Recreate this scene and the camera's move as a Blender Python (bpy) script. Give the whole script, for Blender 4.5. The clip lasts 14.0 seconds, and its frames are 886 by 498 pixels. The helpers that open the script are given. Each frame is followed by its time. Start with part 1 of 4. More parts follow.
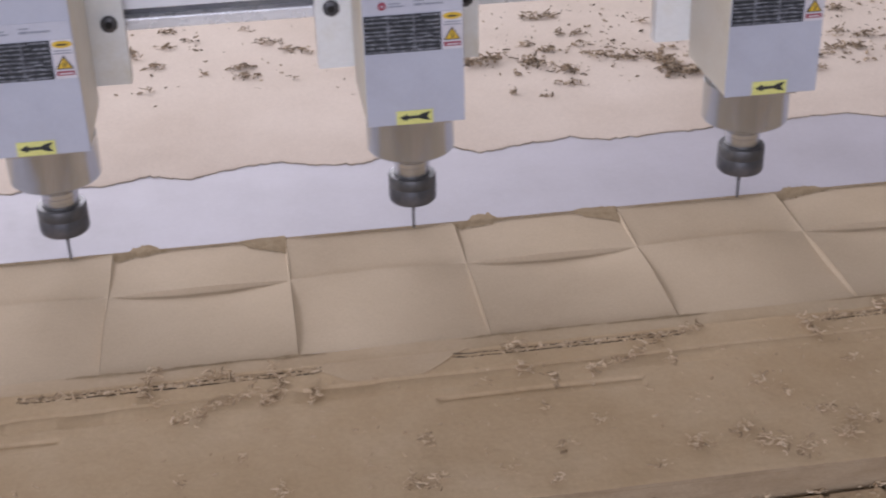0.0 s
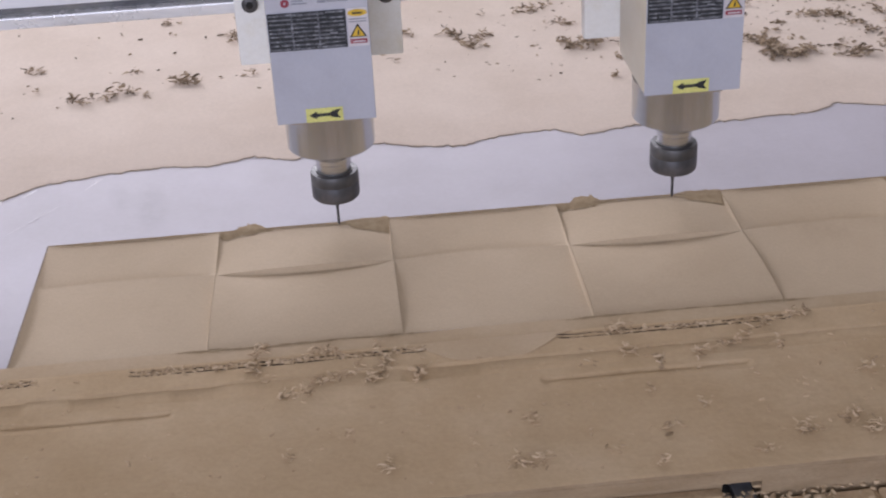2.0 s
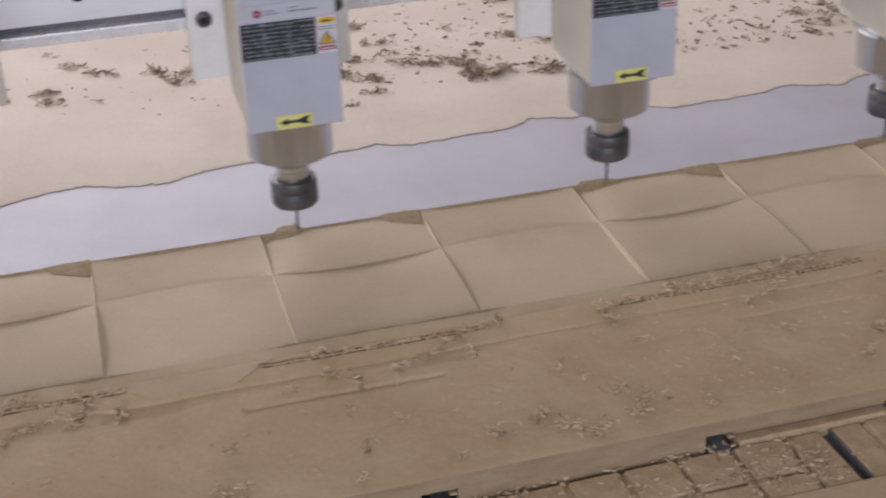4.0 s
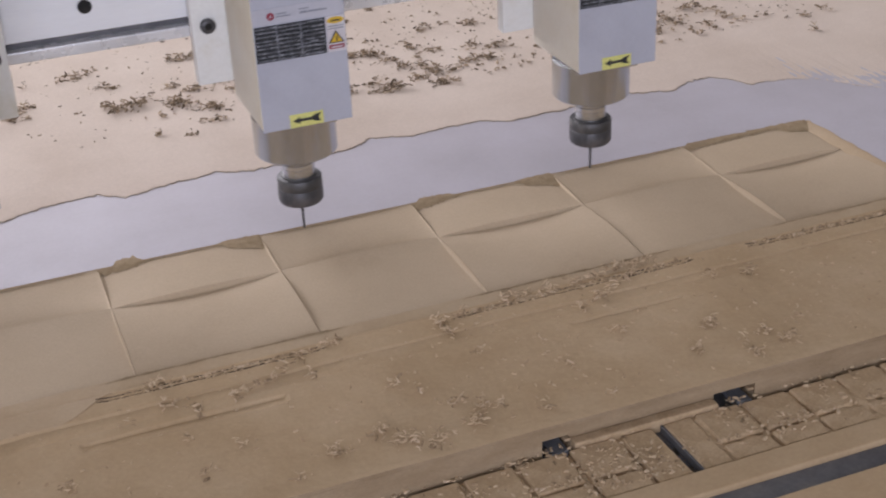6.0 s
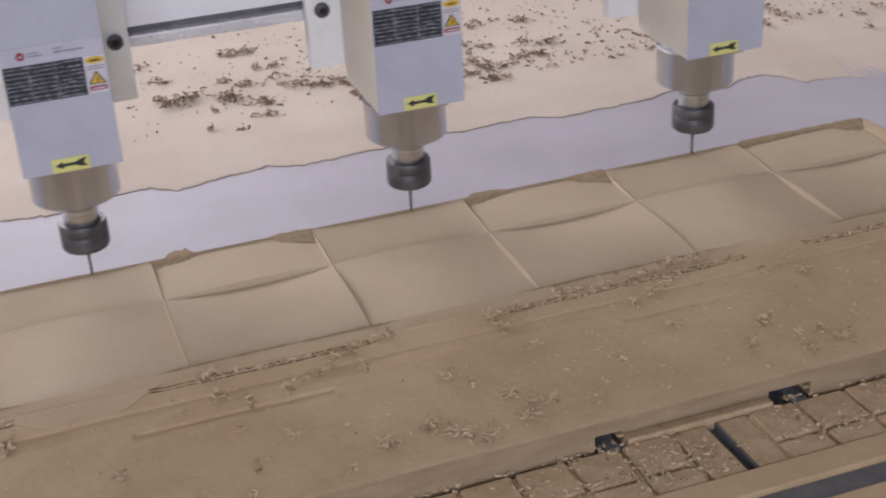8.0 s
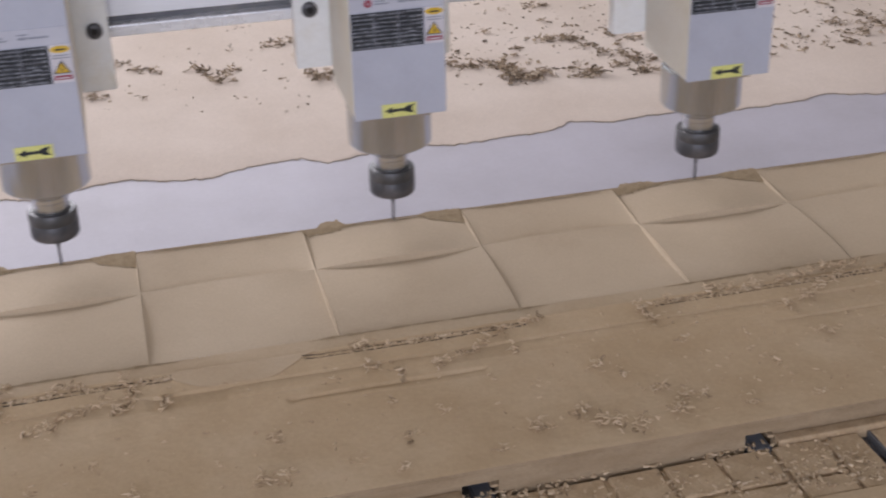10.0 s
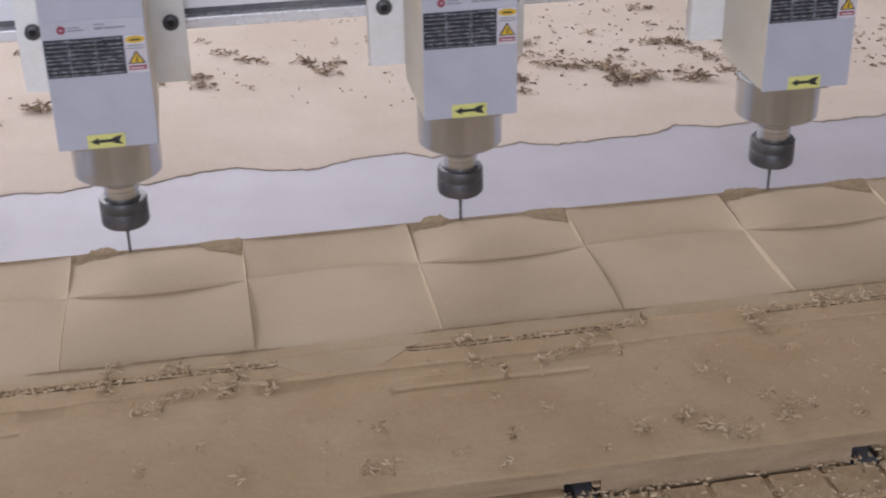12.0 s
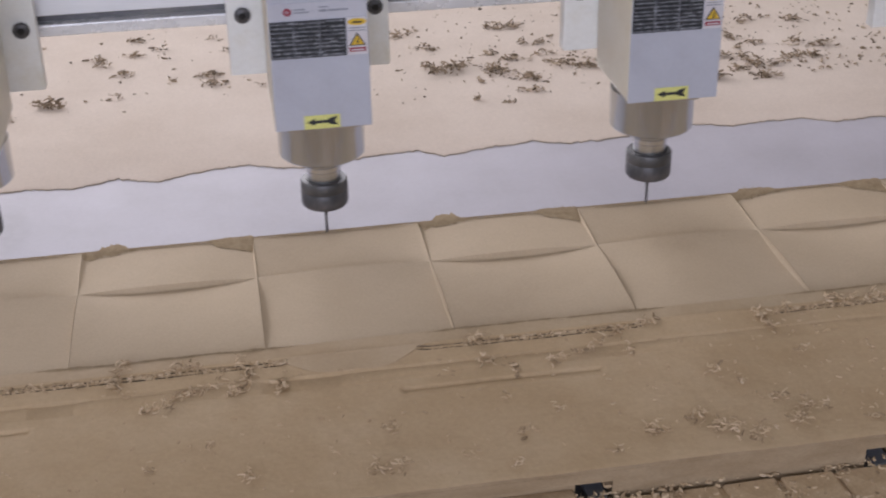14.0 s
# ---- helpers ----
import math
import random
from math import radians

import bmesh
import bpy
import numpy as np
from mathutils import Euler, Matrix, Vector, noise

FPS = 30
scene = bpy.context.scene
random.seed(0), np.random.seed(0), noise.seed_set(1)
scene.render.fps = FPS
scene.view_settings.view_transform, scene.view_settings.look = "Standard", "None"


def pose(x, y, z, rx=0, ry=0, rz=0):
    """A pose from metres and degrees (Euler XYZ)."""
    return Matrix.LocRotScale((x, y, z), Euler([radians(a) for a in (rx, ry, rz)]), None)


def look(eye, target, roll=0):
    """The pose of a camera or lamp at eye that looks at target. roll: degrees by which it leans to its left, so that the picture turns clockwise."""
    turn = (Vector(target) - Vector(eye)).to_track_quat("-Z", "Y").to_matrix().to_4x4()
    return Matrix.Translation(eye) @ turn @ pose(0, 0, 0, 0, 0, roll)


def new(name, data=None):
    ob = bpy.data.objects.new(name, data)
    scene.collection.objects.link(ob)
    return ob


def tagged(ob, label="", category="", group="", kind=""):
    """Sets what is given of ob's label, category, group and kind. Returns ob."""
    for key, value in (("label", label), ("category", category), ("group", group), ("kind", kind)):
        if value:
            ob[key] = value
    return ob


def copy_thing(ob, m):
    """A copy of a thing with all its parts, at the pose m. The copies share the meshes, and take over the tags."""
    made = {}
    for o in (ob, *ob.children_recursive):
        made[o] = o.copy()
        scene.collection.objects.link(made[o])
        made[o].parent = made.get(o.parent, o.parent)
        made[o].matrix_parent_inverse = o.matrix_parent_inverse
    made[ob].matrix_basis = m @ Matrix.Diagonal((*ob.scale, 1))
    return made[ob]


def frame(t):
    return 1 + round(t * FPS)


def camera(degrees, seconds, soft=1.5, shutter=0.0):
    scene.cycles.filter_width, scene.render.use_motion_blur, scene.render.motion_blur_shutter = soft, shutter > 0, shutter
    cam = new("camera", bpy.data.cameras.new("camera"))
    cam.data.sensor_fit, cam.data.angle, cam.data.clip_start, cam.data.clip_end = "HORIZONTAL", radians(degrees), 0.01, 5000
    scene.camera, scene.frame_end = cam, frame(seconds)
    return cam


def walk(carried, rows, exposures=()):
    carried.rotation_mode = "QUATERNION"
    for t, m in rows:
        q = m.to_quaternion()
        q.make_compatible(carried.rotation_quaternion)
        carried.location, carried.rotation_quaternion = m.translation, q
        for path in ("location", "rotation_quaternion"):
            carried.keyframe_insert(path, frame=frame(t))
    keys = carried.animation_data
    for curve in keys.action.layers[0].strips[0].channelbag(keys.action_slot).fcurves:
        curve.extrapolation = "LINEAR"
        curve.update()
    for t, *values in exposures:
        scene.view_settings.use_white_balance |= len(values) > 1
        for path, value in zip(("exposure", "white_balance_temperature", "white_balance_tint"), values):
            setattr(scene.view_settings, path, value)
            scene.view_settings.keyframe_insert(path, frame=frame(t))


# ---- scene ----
cam = camera(36.0, 14.0, soft=2.1, shutter=0.5)
PATH = [
    (0, (0.294, -1.089, 0.575), (0.538, 0.648, -0.384), -1.6),
    (0.5, (0.28, -1.087, 0.572), (0.479, 0.657, -0.386), -1.5),
    (1, (0.273, -1.086, 0.57), (0.409, 0.661, -0.394), -2.0),
    (1.5, (0.274, -1.089, 0.574), (0.367, 0.656, -0.398), -2.8),
    (2, (0.279, -1.093, 0.573), (0.396, 0.651, -0.399), -3.0),
    (2.5, (0.289, -1.099, 0.569), (0.495, 0.645, -0.389), -2.6),
    (3, (0.302, -1.104, 0.571), (0.603, 0.63, -0.38), -2.4),
    (3.5, (0.319, -1.11, 0.572), (0.698, 0.61, -0.375), -2.2),
    (4, (0.334, -1.117, 0.578), (0.786, 0.585, -0.371), -2.1),
    (4.2, (0.34, -1.119, 0.58), (0.826, 0.573, -0.369), -2.1),
    (6.3, (0.369, -1.139, 0.578), (0.99, 0.522, -0.347), -2.8),
    (6.5, (0.368, -1.139, 0.577), (0.982, 0.525, -0.347), -2.7),
    (7, (0.365, -1.138, 0.577), (0.966, 0.53, -0.347), -2.7),
    (7.2, (0.364, -1.138, 0.574), (0.96, 0.536, -0.345), -2.9),
    (9.3, (0.335, -1.129, 0.571), (0.818, 0.575, -0.358), -2.1),
    (9.5, (0.326, -1.129, 0.573), (0.795, 0.578, -0.358), -1.8),
    (10, (0.315, -1.128, 0.572), (0.736, 0.591, -0.36), -1.5),
    (10.5, (0.304, -1.126, 0.57), (0.676, 0.605, -0.36), -1.3),
    (11, (0.294, -1.124, 0.566), (0.631, 0.616, -0.359), -1.2),
    (11.5, (0.298, -1.127, 0.569), (0.6, 0.619, -0.358), -1.3),
    (12, (0.292, -1.127, 0.571), (0.601, 0.617, -0.359), -1.0),
    (12.5, (0.293, -1.127, 0.572), (0.597, 0.616, -0.36), -0.9),
    (13, (0.293, -1.13, 0.573), (0.595, 0.613, -0.359), -1.0),
    (13.5, (0.293, -1.132, 0.574), (0.59, 0.611, -0.36), -0.9),
    (14, (0.293, -1.122, 0.568), (0.585, 0.624, -0.363), -1.0),
]
# the clip's white balance drifts a little warmer once the view swings round
TONE = [(0, -0.01, 6340, 12), (2.5, -0.03, 6350, 11), (4.2, -0.04, 6520, 9), (7.2, -0.03, 6520, 11), (10.5, -0.04, 6430, 9), (14, -0.09, 6460, 9)]
walk(cam, [(t, look(eye, target, roll)) for t, eye, target, roll in PATH], TONE)

# ---- light ----
world = bpy.data.worlds.new("world")
scene.world = world
world.use_nodes = True
wn = world.node_tree
sky = wn.nodes.new("ShaderNodeTexSky")
sky.sky_type, sky.sun_disc = "NISHITA", False
sky.sun_elevation, sky.sun_rotation = radians(35), radians(-25)
wn.links.new(sky.outputs[0], wn.nodes["Background"].inputs[0])
wn.nodes["Background"].inputs[1].default_value = 0.06


def area(name, m, sx, sy, watts, colour):
    d = bpy.data.lights.new(name, "AREA")
    d.shape, d.size, d.size_y, d.energy, d.color = "RECTANGLE", sx, sy, watts, colour
    ob = new(name, d)
    ob.matrix_world = m
    return ob


# daylight in the openings: the wide window behind the machine, the door behind the operator
area("window_light_back", look((-0.9, 3.3, 1.4), (0.3, 0.3, 0.0)), 4.6, 1.6, 182, (1.0, 0.97, 1.06))
area("window_light_front", look((-0.4, -3.4, 1.0), (0.5, 0.0, 0.1)), 2.4, 1.4, 58, (0.92, 0.93, 1.12))
area("window_light_side", look((-3.45, -0.5, 0.4), (0.5, 0.0, 0.15)), 1.0, 1.1, 14, (0.92, 0.95, 1.1))
scene.view_settings.exposure = 0.0


# ---- materials ----
def nodes_of(name, rough=0.8, metal=0.0, spec=0.5):
    m = bpy.data.materials.new(name)
    m.use_nodes = True
    nt = m.node_tree
    b = nt.nodes["Principled BSDF"]
    b.inputs["Roughness"].default_value = rough
    b.inputs["Metallic"].default_value = metal
    b.inputs["Specular IOR Level"].default_value = spec
    tc = nt.nodes.new("ShaderNodeTexCoord")
    return m, nt, b, tc.outputs["Object"]


def noise_of(nt, co, scale, detail=4.0, rough=0.6, stretch=None):
    n = nt.nodes.new("ShaderNodeTexNoise")
    n.inputs["Scale"].default_value, n.inputs["Detail"].default_value, n.inputs["Roughness"].default_value = scale, detail, rough
    if stretch:
        mp = nt.nodes.new("ShaderNodeMapping")
        mp.inputs["Scale"].default_value = stretch
        nt.links.new(co, mp.inputs[0])
        co = mp.outputs[0]
    nt.links.new(co, n.inputs["Vector"])
    return n.outputs["Fac"]


def ramp_of(nt, fac, stops):
    r = nt.nodes.new("ShaderNodeValToRGB")
    els = r.color_ramp.elements
    while len(els) < len(stops):
        els.new(0.5)
    for e, (p, c) in zip(els, stops):
        e.position, e.color = p, (*c, 1)
    nt.links.new(fac, r.inputs[0])
    return r.outputs[0]


def mixed(nt, fac, a, b, kind="MIX"):
    x = nt.nodes.new("ShaderNodeMix")
    x.data_type, x.blend_type = "RGBA", kind
    for s, v in ((x.inputs[0], fac), (x.inputs[6], a), (x.inputs[7], b)):
        if isinstance(v, (int, float)):
            s.default_value = v
        elif isinstance(v, tuple):
            s.default_value = (*v, 1)
        else:
            nt.links.new(v, s)
    return x.outputs[2]


def bump_of(nt, b, height, strength, distance):
    n = nt.nodes.new("ShaderNodeBump")
    n.inputs["Strength"].default_value, n.inputs["Distance"].default_value = strength, distance
    nt.links.new(height, n.inputs["Height"])
    nt.links.new(n.outputs[0], b.inputs["Normal"])


def surface(name, base, low, high, coarse, fine, rough=0.8, metal=0.0, relief=0.3, depth=0.0005, stretch=None, spec=0.4, rough_var=0.0, grain=0.14):
    """base colour between low and high (coarse patches and fine grain), with a fine relief."""
    m, nt, b, co = nodes_of(name, rough, metal, spec)
    c1 = ramp_of(nt, noise_of(nt, co, coarse, 5, 0.6, stretch), [(0.3, low), (0.5, base), (0.72, high)])
    f = noise_of(nt, co, fine, 3, 0.7, stretch)
    g = ramp_of(nt, f, [(0.3, (1 - grain,) * 3), (0.7, (1 + grain * 0.6,) * 3)])
    nt.links.new(mixed(nt, 1.0, c1, g, "MULTIPLY"), b.inputs["Base Color"])
    if rough_var:
        r = nt.nodes.new("ShaderNodeMapRange")
        r.inputs[3].default_value, r.inputs[4].default_value = rough - rough_var, rough + rough_var
        nt.links.new(noise_of(nt, co, coarse * 2.3, 4), r.inputs[0])
        nt.links.new(r.outputs[0], b.inputs["Roughness"])
    if relief:
        bump_of(nt, b, f, relief, depth)
    return m


CARVED = surface("carved_fibreboard", (0.502, 0.391, 0.266), (0.462, 0.356, 0.239), (0.542, 0.426, 0.297), 7, 420, 0.85, relief=0.25, depth=0.0004, grain=0.06)
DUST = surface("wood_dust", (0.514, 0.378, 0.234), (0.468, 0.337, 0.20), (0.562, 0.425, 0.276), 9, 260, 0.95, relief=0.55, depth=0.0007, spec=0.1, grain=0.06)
# the same dust further back; its paler tone stands in for stronger light
DUST_FAR = surface("wood_dust_lit_tone", (0.68, 0.575, 0.49), (0.63, 0.525, 0.44), (0.72, 0.615, 0.53), 6, 300, 0.95, relief=0.4, depth=0.0006, spec=0.1, grain=0.06)
WHITE = surface("white_laminate", (0.515, 0.486, 0.525), (0.47, 0.442, 0.472), (0.555, 0.526, 0.575), 7, 190, 0.58, relief=0.04, depth=0.0002, spec=0.25, rough_var=0.08, grain=0.03)
DUST_THIN = surface("thin_dust_film", (0.51, 0.386, 0.254), (0.48, 0.357, 0.228), (0.535, 0.412, 0.282), 13, 260, 0.9, relief=0.3, depth=0.0005, spec=0.15, grain=0.05)
DUST_SWEPT = surface("swept_brown_dust", (0.50, 0.382, 0.252), (0.465, 0.348, 0.222), (0.53, 0.415, 0.285), 13, 260, 0.92, relief=0.4, depth=0.0006, spec=0.12, grain=0.05)
GREY_STEEL = surface("worn_grey_steel", (0.105, 0.103, 0.105), (0.07, 0.07, 0.072), (0.17, 0.165, 0.16), 40, 500, 0.5, 0.6, 0.05, 0.0002, rough_var=0.08, grain=0.04)
BOARD_EDGE = surface("dusty_sawn_edge", (0.37, 0.275, 0.175), (0.32, 0.235, 0.145), (0.42, 0.32, 0.21), 26, 320, 0.92, relief=0.4, depth=0.0006, stretch=(1, 1, 4), spec=0.1)
BED_DUST = surface("caked_bed_dust", (0.51, 0.375, 0.235), (0.43, 0.31, 0.185), (0.58, 0.435, 0.285), 55, 360, 0.95, relief=0.5, depth=0.0008, spec=0.1)
# raw fibre of the cut, and painted shade on the dust blanket's rim
CUT_EDGE_AND_SHADE = surface("raw_edge_and_shade", (0.39, 0.292, 0.182), (0.32, 0.236, 0.142), (0.44, 0.342, 0.222), 150, 900, 0.95, relief=0.7, depth=0.0010, spec=0.1)


def smudged(m, spots, tone):
    """Grey smears rubbed into a face: middle, half sizes and turn of each."""
    nt = m.node_tree
    b = nt.nodes["Principled BSDF"]
    co = nt.nodes["Texture Coordinate"].outputs["Object"]
    colour = b.inputs["Base Color"].links[0].from_socket
    for x, y, rx, ry, turn, strength in spots:
        mp, gr, mul = nt.nodes.new("ShaderNodeMapping"), nt.nodes.new("ShaderNodeTexGradient"), nt.nodes.new("ShaderNodeMath")
        mp.vector_type, gr.gradient_type, mul.operation = "TEXTURE", "SPHERICAL", "MULTIPLY"
        mp.inputs["Location"].default_value, mp.inputs["Rotation"].default_value, mp.inputs["Scale"].default_value = (x, y, 0), (0, 0, radians(turn)), (rx, ry, 1)
        nt.links.new(co, mp.inputs["Vector"])
        nt.links.new(mp.outputs[0], gr.inputs[0])
        patchy = ramp_of(nt, noise_of(nt, co, 60, 4), [(0.3, (strength * 0.5,) * 3), (0.7, (strength * 1.4,) * 3)])
        nt.links.new(gr.outputs["Fac"], mul.inputs[0])
        nt.links.new(patchy, mul.inputs[1])
        colour = mixed(nt, mul.outputs[0], colour, tone)
    nt.links.new(colour, b.inputs["Base Color"])


smudged(WHITE, ((0.085, 0.062, 0.020, 0.060, 8, 0.55), (0.055, 0.085, 0.014, 0.045, 14, 0.35), (0.50, 0.05, 0.05, 0.03, -6, 0.2), (0.86, 0.06, 0.04, 0.06, 0, 0.25), (-0.10, -0.05, 0.05, 0.09, 20, 0.3)), (0.36, 0.34, 0.36))


def chips(name, tones, rough=0.9):
    """Shavings of which each piece has its own tone, with a fine grain."""
    m, nt, b, co = nodes_of(name, rough, 0.0, 0.15)
    geo, info = nt.nodes.new("ShaderNodeNewGeometry"), nt.nodes.new("ShaderNodeObjectInfo")
    add, fr = nt.nodes.new("ShaderNodeMath"), nt.nodes.new("ShaderNodeMath")
    add.operation, fr.operation = "ADD", "FRACT"
    nt.links.new(geo.outputs["Random Per Island"], add.inputs[0])
    nt.links.new(info.outputs["Random"], add.inputs[1])
    nt.links.new(add.outputs[0], fr.inputs[0])
    tone = ramp_of(nt, fr.outputs[0], tones)
    f = noise_of(nt, co, 500, 3)
    g = ramp_of(nt, f, [(0.3, (0.8, 0.8, 0.8)), (0.7, (1.1, 1.1, 1.1))])
    nt.links.new(mixed(nt, 1.0, tone, g, "MULTIPLY"), b.inputs["Base Color"])
    bump_of(nt, b, f, 0.3, 0.0004)
    return m


CHIP_NEAR = chips("pale_shavings", [(0.0, (0.26, 0.185, 0.112)), (0.2, (0.47, 0.345, 0.22)), (0.7, (0.61, 0.465, 0.305)), (1.0, (0.70, 0.55, 0.385))])
CHIP_FAR = chips("brown_shavings", [(0.0, (0.13, 0.095, 0.065)), (0.4, (0.29, 0.215, 0.145)), (0.8, (0.43, 0.325, 0.225)), (1.0, (0.62, 0.50, 0.37))])
CRUMB = chips("dust_crumbs", [(0.0, (0.44, 0.32, 0.20)), (0.5, (0.55, 0.41, 0.265)), (1.0, (0.61, 0.465, 0.305))])
BODY = surface("blue_grey_paint", (0.48, 0.49, 0.56), (0.44, 0.445, 0.51), (0.51, 0.52, 0.59), 18, 350, 0.38, relief=0.03, depth=0.0002, rough_var=0.08, grain=0.03)
BODY_SIDE = surface("dusty_cream_paint", (0.75, 0.70, 0.60), (0.66, 0.58, 0.44), (0.80, 0.78, 0.71), 6, 260, 0.55, relief=0.05, depth=0.0002, grain=0.04)
PLATE = surface("grey_white_paint", (0.80, 0.80, 0.78), (0.72, 0.68, 0.58), (0.85, 0.86, 0.85), 15, 240, 0.5, relief=0.06, depth=0.0002, rough_var=0.1, grain=0.03)
# vertical streaks in the steel's colour imitate reflections of the room
STEEL = surface("reflection_streaked_steel", (0.54, 0.55, 0.56), (0.46, 0.465, 0.46), (0.66, 0.67, 0.69), 45, 300, 0.2, 0.9, 0, 0.0002, (1, 1, 0.08), rough_var=0.06, grain=0.03)
BRIGHT = surface("bright_steel", (0.56, 0.565, 0.57), (0.44, 0.44, 0.44), (0.68, 0.68, 0.68), 30, 500, 0.24, 0.95, 0.05, 0.0002, (1, 1, 8), rough_var=0.08, grain=0.03)
NUT = surface("black_oxide_steel", (0.085, 0.083, 0.088), (0.055, 0.054, 0.058), (0.13, 0.12, 0.12), 60, 500, 0.42, 0.3, 0.1, 0.0003, rough_var=0.1)
ALU = surface("extruded_aluminium", (0.82, 0.83, 0.87), (0.75, 0.76, 0.80), (0.87, 0.88, 0.91), 10, 380, 0.35, 0.12, 0.05, 0.0002, (0.3, 3, 3), rough_var=0.1, grain=0.03)
LIP = surface("bright_aluminium_lip", (0.84, 0.84, 0.86), (0.66, 0.66, 0.68), (0.90, 0.90, 0.92), 22, 380, 0.28, 0.35, 0.05, 0.0002, (0.4, 3, 3), rough_var=0.12, grain=0.03)
ALU_BLUE = surface("blue_grey_aluminium", (0.25, 0.265, 0.30), (0.18, 0.19, 0.21), (0.34, 0.355, 0.39), 40, 380, 0.4, 0.4, 0.05, 0.0002, grain=0.05)
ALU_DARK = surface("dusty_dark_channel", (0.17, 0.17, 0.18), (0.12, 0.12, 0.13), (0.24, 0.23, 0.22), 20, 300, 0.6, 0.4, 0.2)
BLACK = surface("black_void", (0.015, 0.014, 0.013), (0.01, 0.01, 0.01), (0.03, 0.027, 0.024), 60, 300, 0.8, relief=0.1)
# the bed's dark grooves, and the painted shade in the trial cut's kerfs
GASKET_AND_SHADE = surface("dark_groove_and_shade", (0.07, 0.055, 0.042), (0.04, 0.032, 0.025), (0.16, 0.12, 0.085), 90, 300, 0.95, relief=0.3)
YELLOW = surface("yellow_sticker", (0.75, 0.73, 0.26), (0.68, 0.66, 0.22), (0.79, 0.78, 0.36), 40, 300, 0.45, relief=0.03)
AMBER = surface("amber_sticker", (0.72, 0.47, 0.05), (0.66, 0.42, 0.04), (0.78, 0.53, 0.08), 60, 300, 0.45, relief=0.03)
INK = surface("black_ink", (0.03, 0.032, 0.035), (0.02, 0.022, 0.025), (0.07, 0.07, 0.075), 120, 400, 0.5, relief=0.05)
GREY_INK = surface("grey_ink", (0.30, 0.31, 0.36), (0.25, 0.26, 0.31), (0.36, 0.37, 0.42), 120, 400, 0.5, relief=0.0)
RED = surface("red_ink", (0.33, 0.06, 0.09), (0.27, 0.045, 0.07), (0.42, 0.11, 0.13), 80, 400, 0.5, relief=0.0)
LABEL = surface("silver_label", (0.52, 0.52, 0.58), (0.47, 0.47, 0.53), (0.58, 0.58, 0.64), 40, 400, 0.35, relief=0.02, grain=0.03)
PAPER = surface("white_sticker", (0.66, 0.63, 0.66), (0.60, 0.56, 0.58), (0.72, 0.70, 0.73), 50, 400, 0.4, relief=0.02, grain=0.03)
GRILLE = surface("grille_slat", (0.17, 0.175, 0.20), (0.045, 0.045, 0.055), (0.40, 0.41, 0.45), 190, 600, 0.6, relief=0.3)
WALL = surface("plaster", (0.62, 0.61, 0.58), (0.56, 0.55, 0.52), (0.68, 0.67, 0.65), 1.5, 60, 0.9, relief=0.1)
CONCRETE = surface("concrete", (0.30, 0.29, 0.27), (0.24, 0.23, 0.21), (0.36, 0.35, 0.33), 2, 50, 0.85, relief=0.2)
FRAME = surface("grey_machine_paint", (0.42, 0.44, 0.46), (0.36, 0.38, 0.40), (0.48, 0.50, 0.52), 6, 120, 0.5, relief=0.05)


# ---- mesh helpers ----
def mesh_of(name, bm, material, smooth=False):
    me = bpy.data.meshes.new(name)
    bmesh.ops.recalc_face_normals(bm, faces=bm.faces)
    bm.to_mesh(me)
    bm.free()
    me.materials.append(material)
    for p in me.polygons:
        p.use_smooth = smooth
    return me


def part(name, bm, material, parent, label="", smooth=False):
    ob = new(name, mesh_of(name, bm, material, smooth))
    ob.parent = parent
    if label:
        tagged(ob, label)
    return ob


def sharp_smooth(ob, angle=35):
    """Smooth shading that keeps edges over the angle sharp."""
    bm = bmesh.new()
    bm.from_mesh(ob.data)
    for e in bm.edges:
        e.smooth = not (len(e.link_faces) == 2 and e.calc_face_angle(0) > radians(angle))
    for f in bm.faces:
        f.smooth = True
    bm.to_mesh(ob.data)
    bm.free()
    return ob


def box(x0, x1, y0, y1, z0, z1, bevel=0.0, segments=2):
    bm = bmesh.new()
    bmesh.ops.create_cube(bm, size=1, matrix=Matrix.Translation(((x0 + x1) / 2, (y0 + y1) / 2, (z0 + z1) / 2)) @ Matrix.Diagonal((x1 - x0, y1 - y0, z1 - z0, 1)))
    if bevel:
        bmesh.ops.bevel(bm, geom=list(bm.edges), offset=bevel, segments=segments, affect="EDGES", profile=0.5)
    return bm


def turned(profile, n=48, x=0.0, y=0.0):
    """A solid of revolution round z from (radius, z) pairs."""
    bm = bmesh.new()
    rings = []
    for r, z in profile:
        rings.append([bm.verts.new((x + r * math.cos(2 * math.pi * k / n), y + r * math.sin(2 * math.pi * k / n), z)) for k in range(n)])
    for a, b in zip(rings, rings[1:]):
        for k in range(n):
            bm.faces.new((a[k], a[(k + 1) % n], b[(k + 1) % n], b[k]))
    bm.faces.new(rings[0])
    bm.faces.new(rings[-1])
    return bm


def flat_shape(points, y, thick=0.0006):
    """A thin plate in the xz plane, facing -y."""
    bm = bmesh.new()
    front = [bm.verts.new((x, y - thick, z)) for x, z in points]
    back = [bm.verts.new((x, y, z)) for x, z in points]
    bm.faces.new(front)
    bm.faces.new(list(reversed(back)))
    n = len(points)
    for k in range(n):
        bm.faces.new((front[k], back[k], back[(k + 1) % n], front[(k + 1) % n]))
    return bm


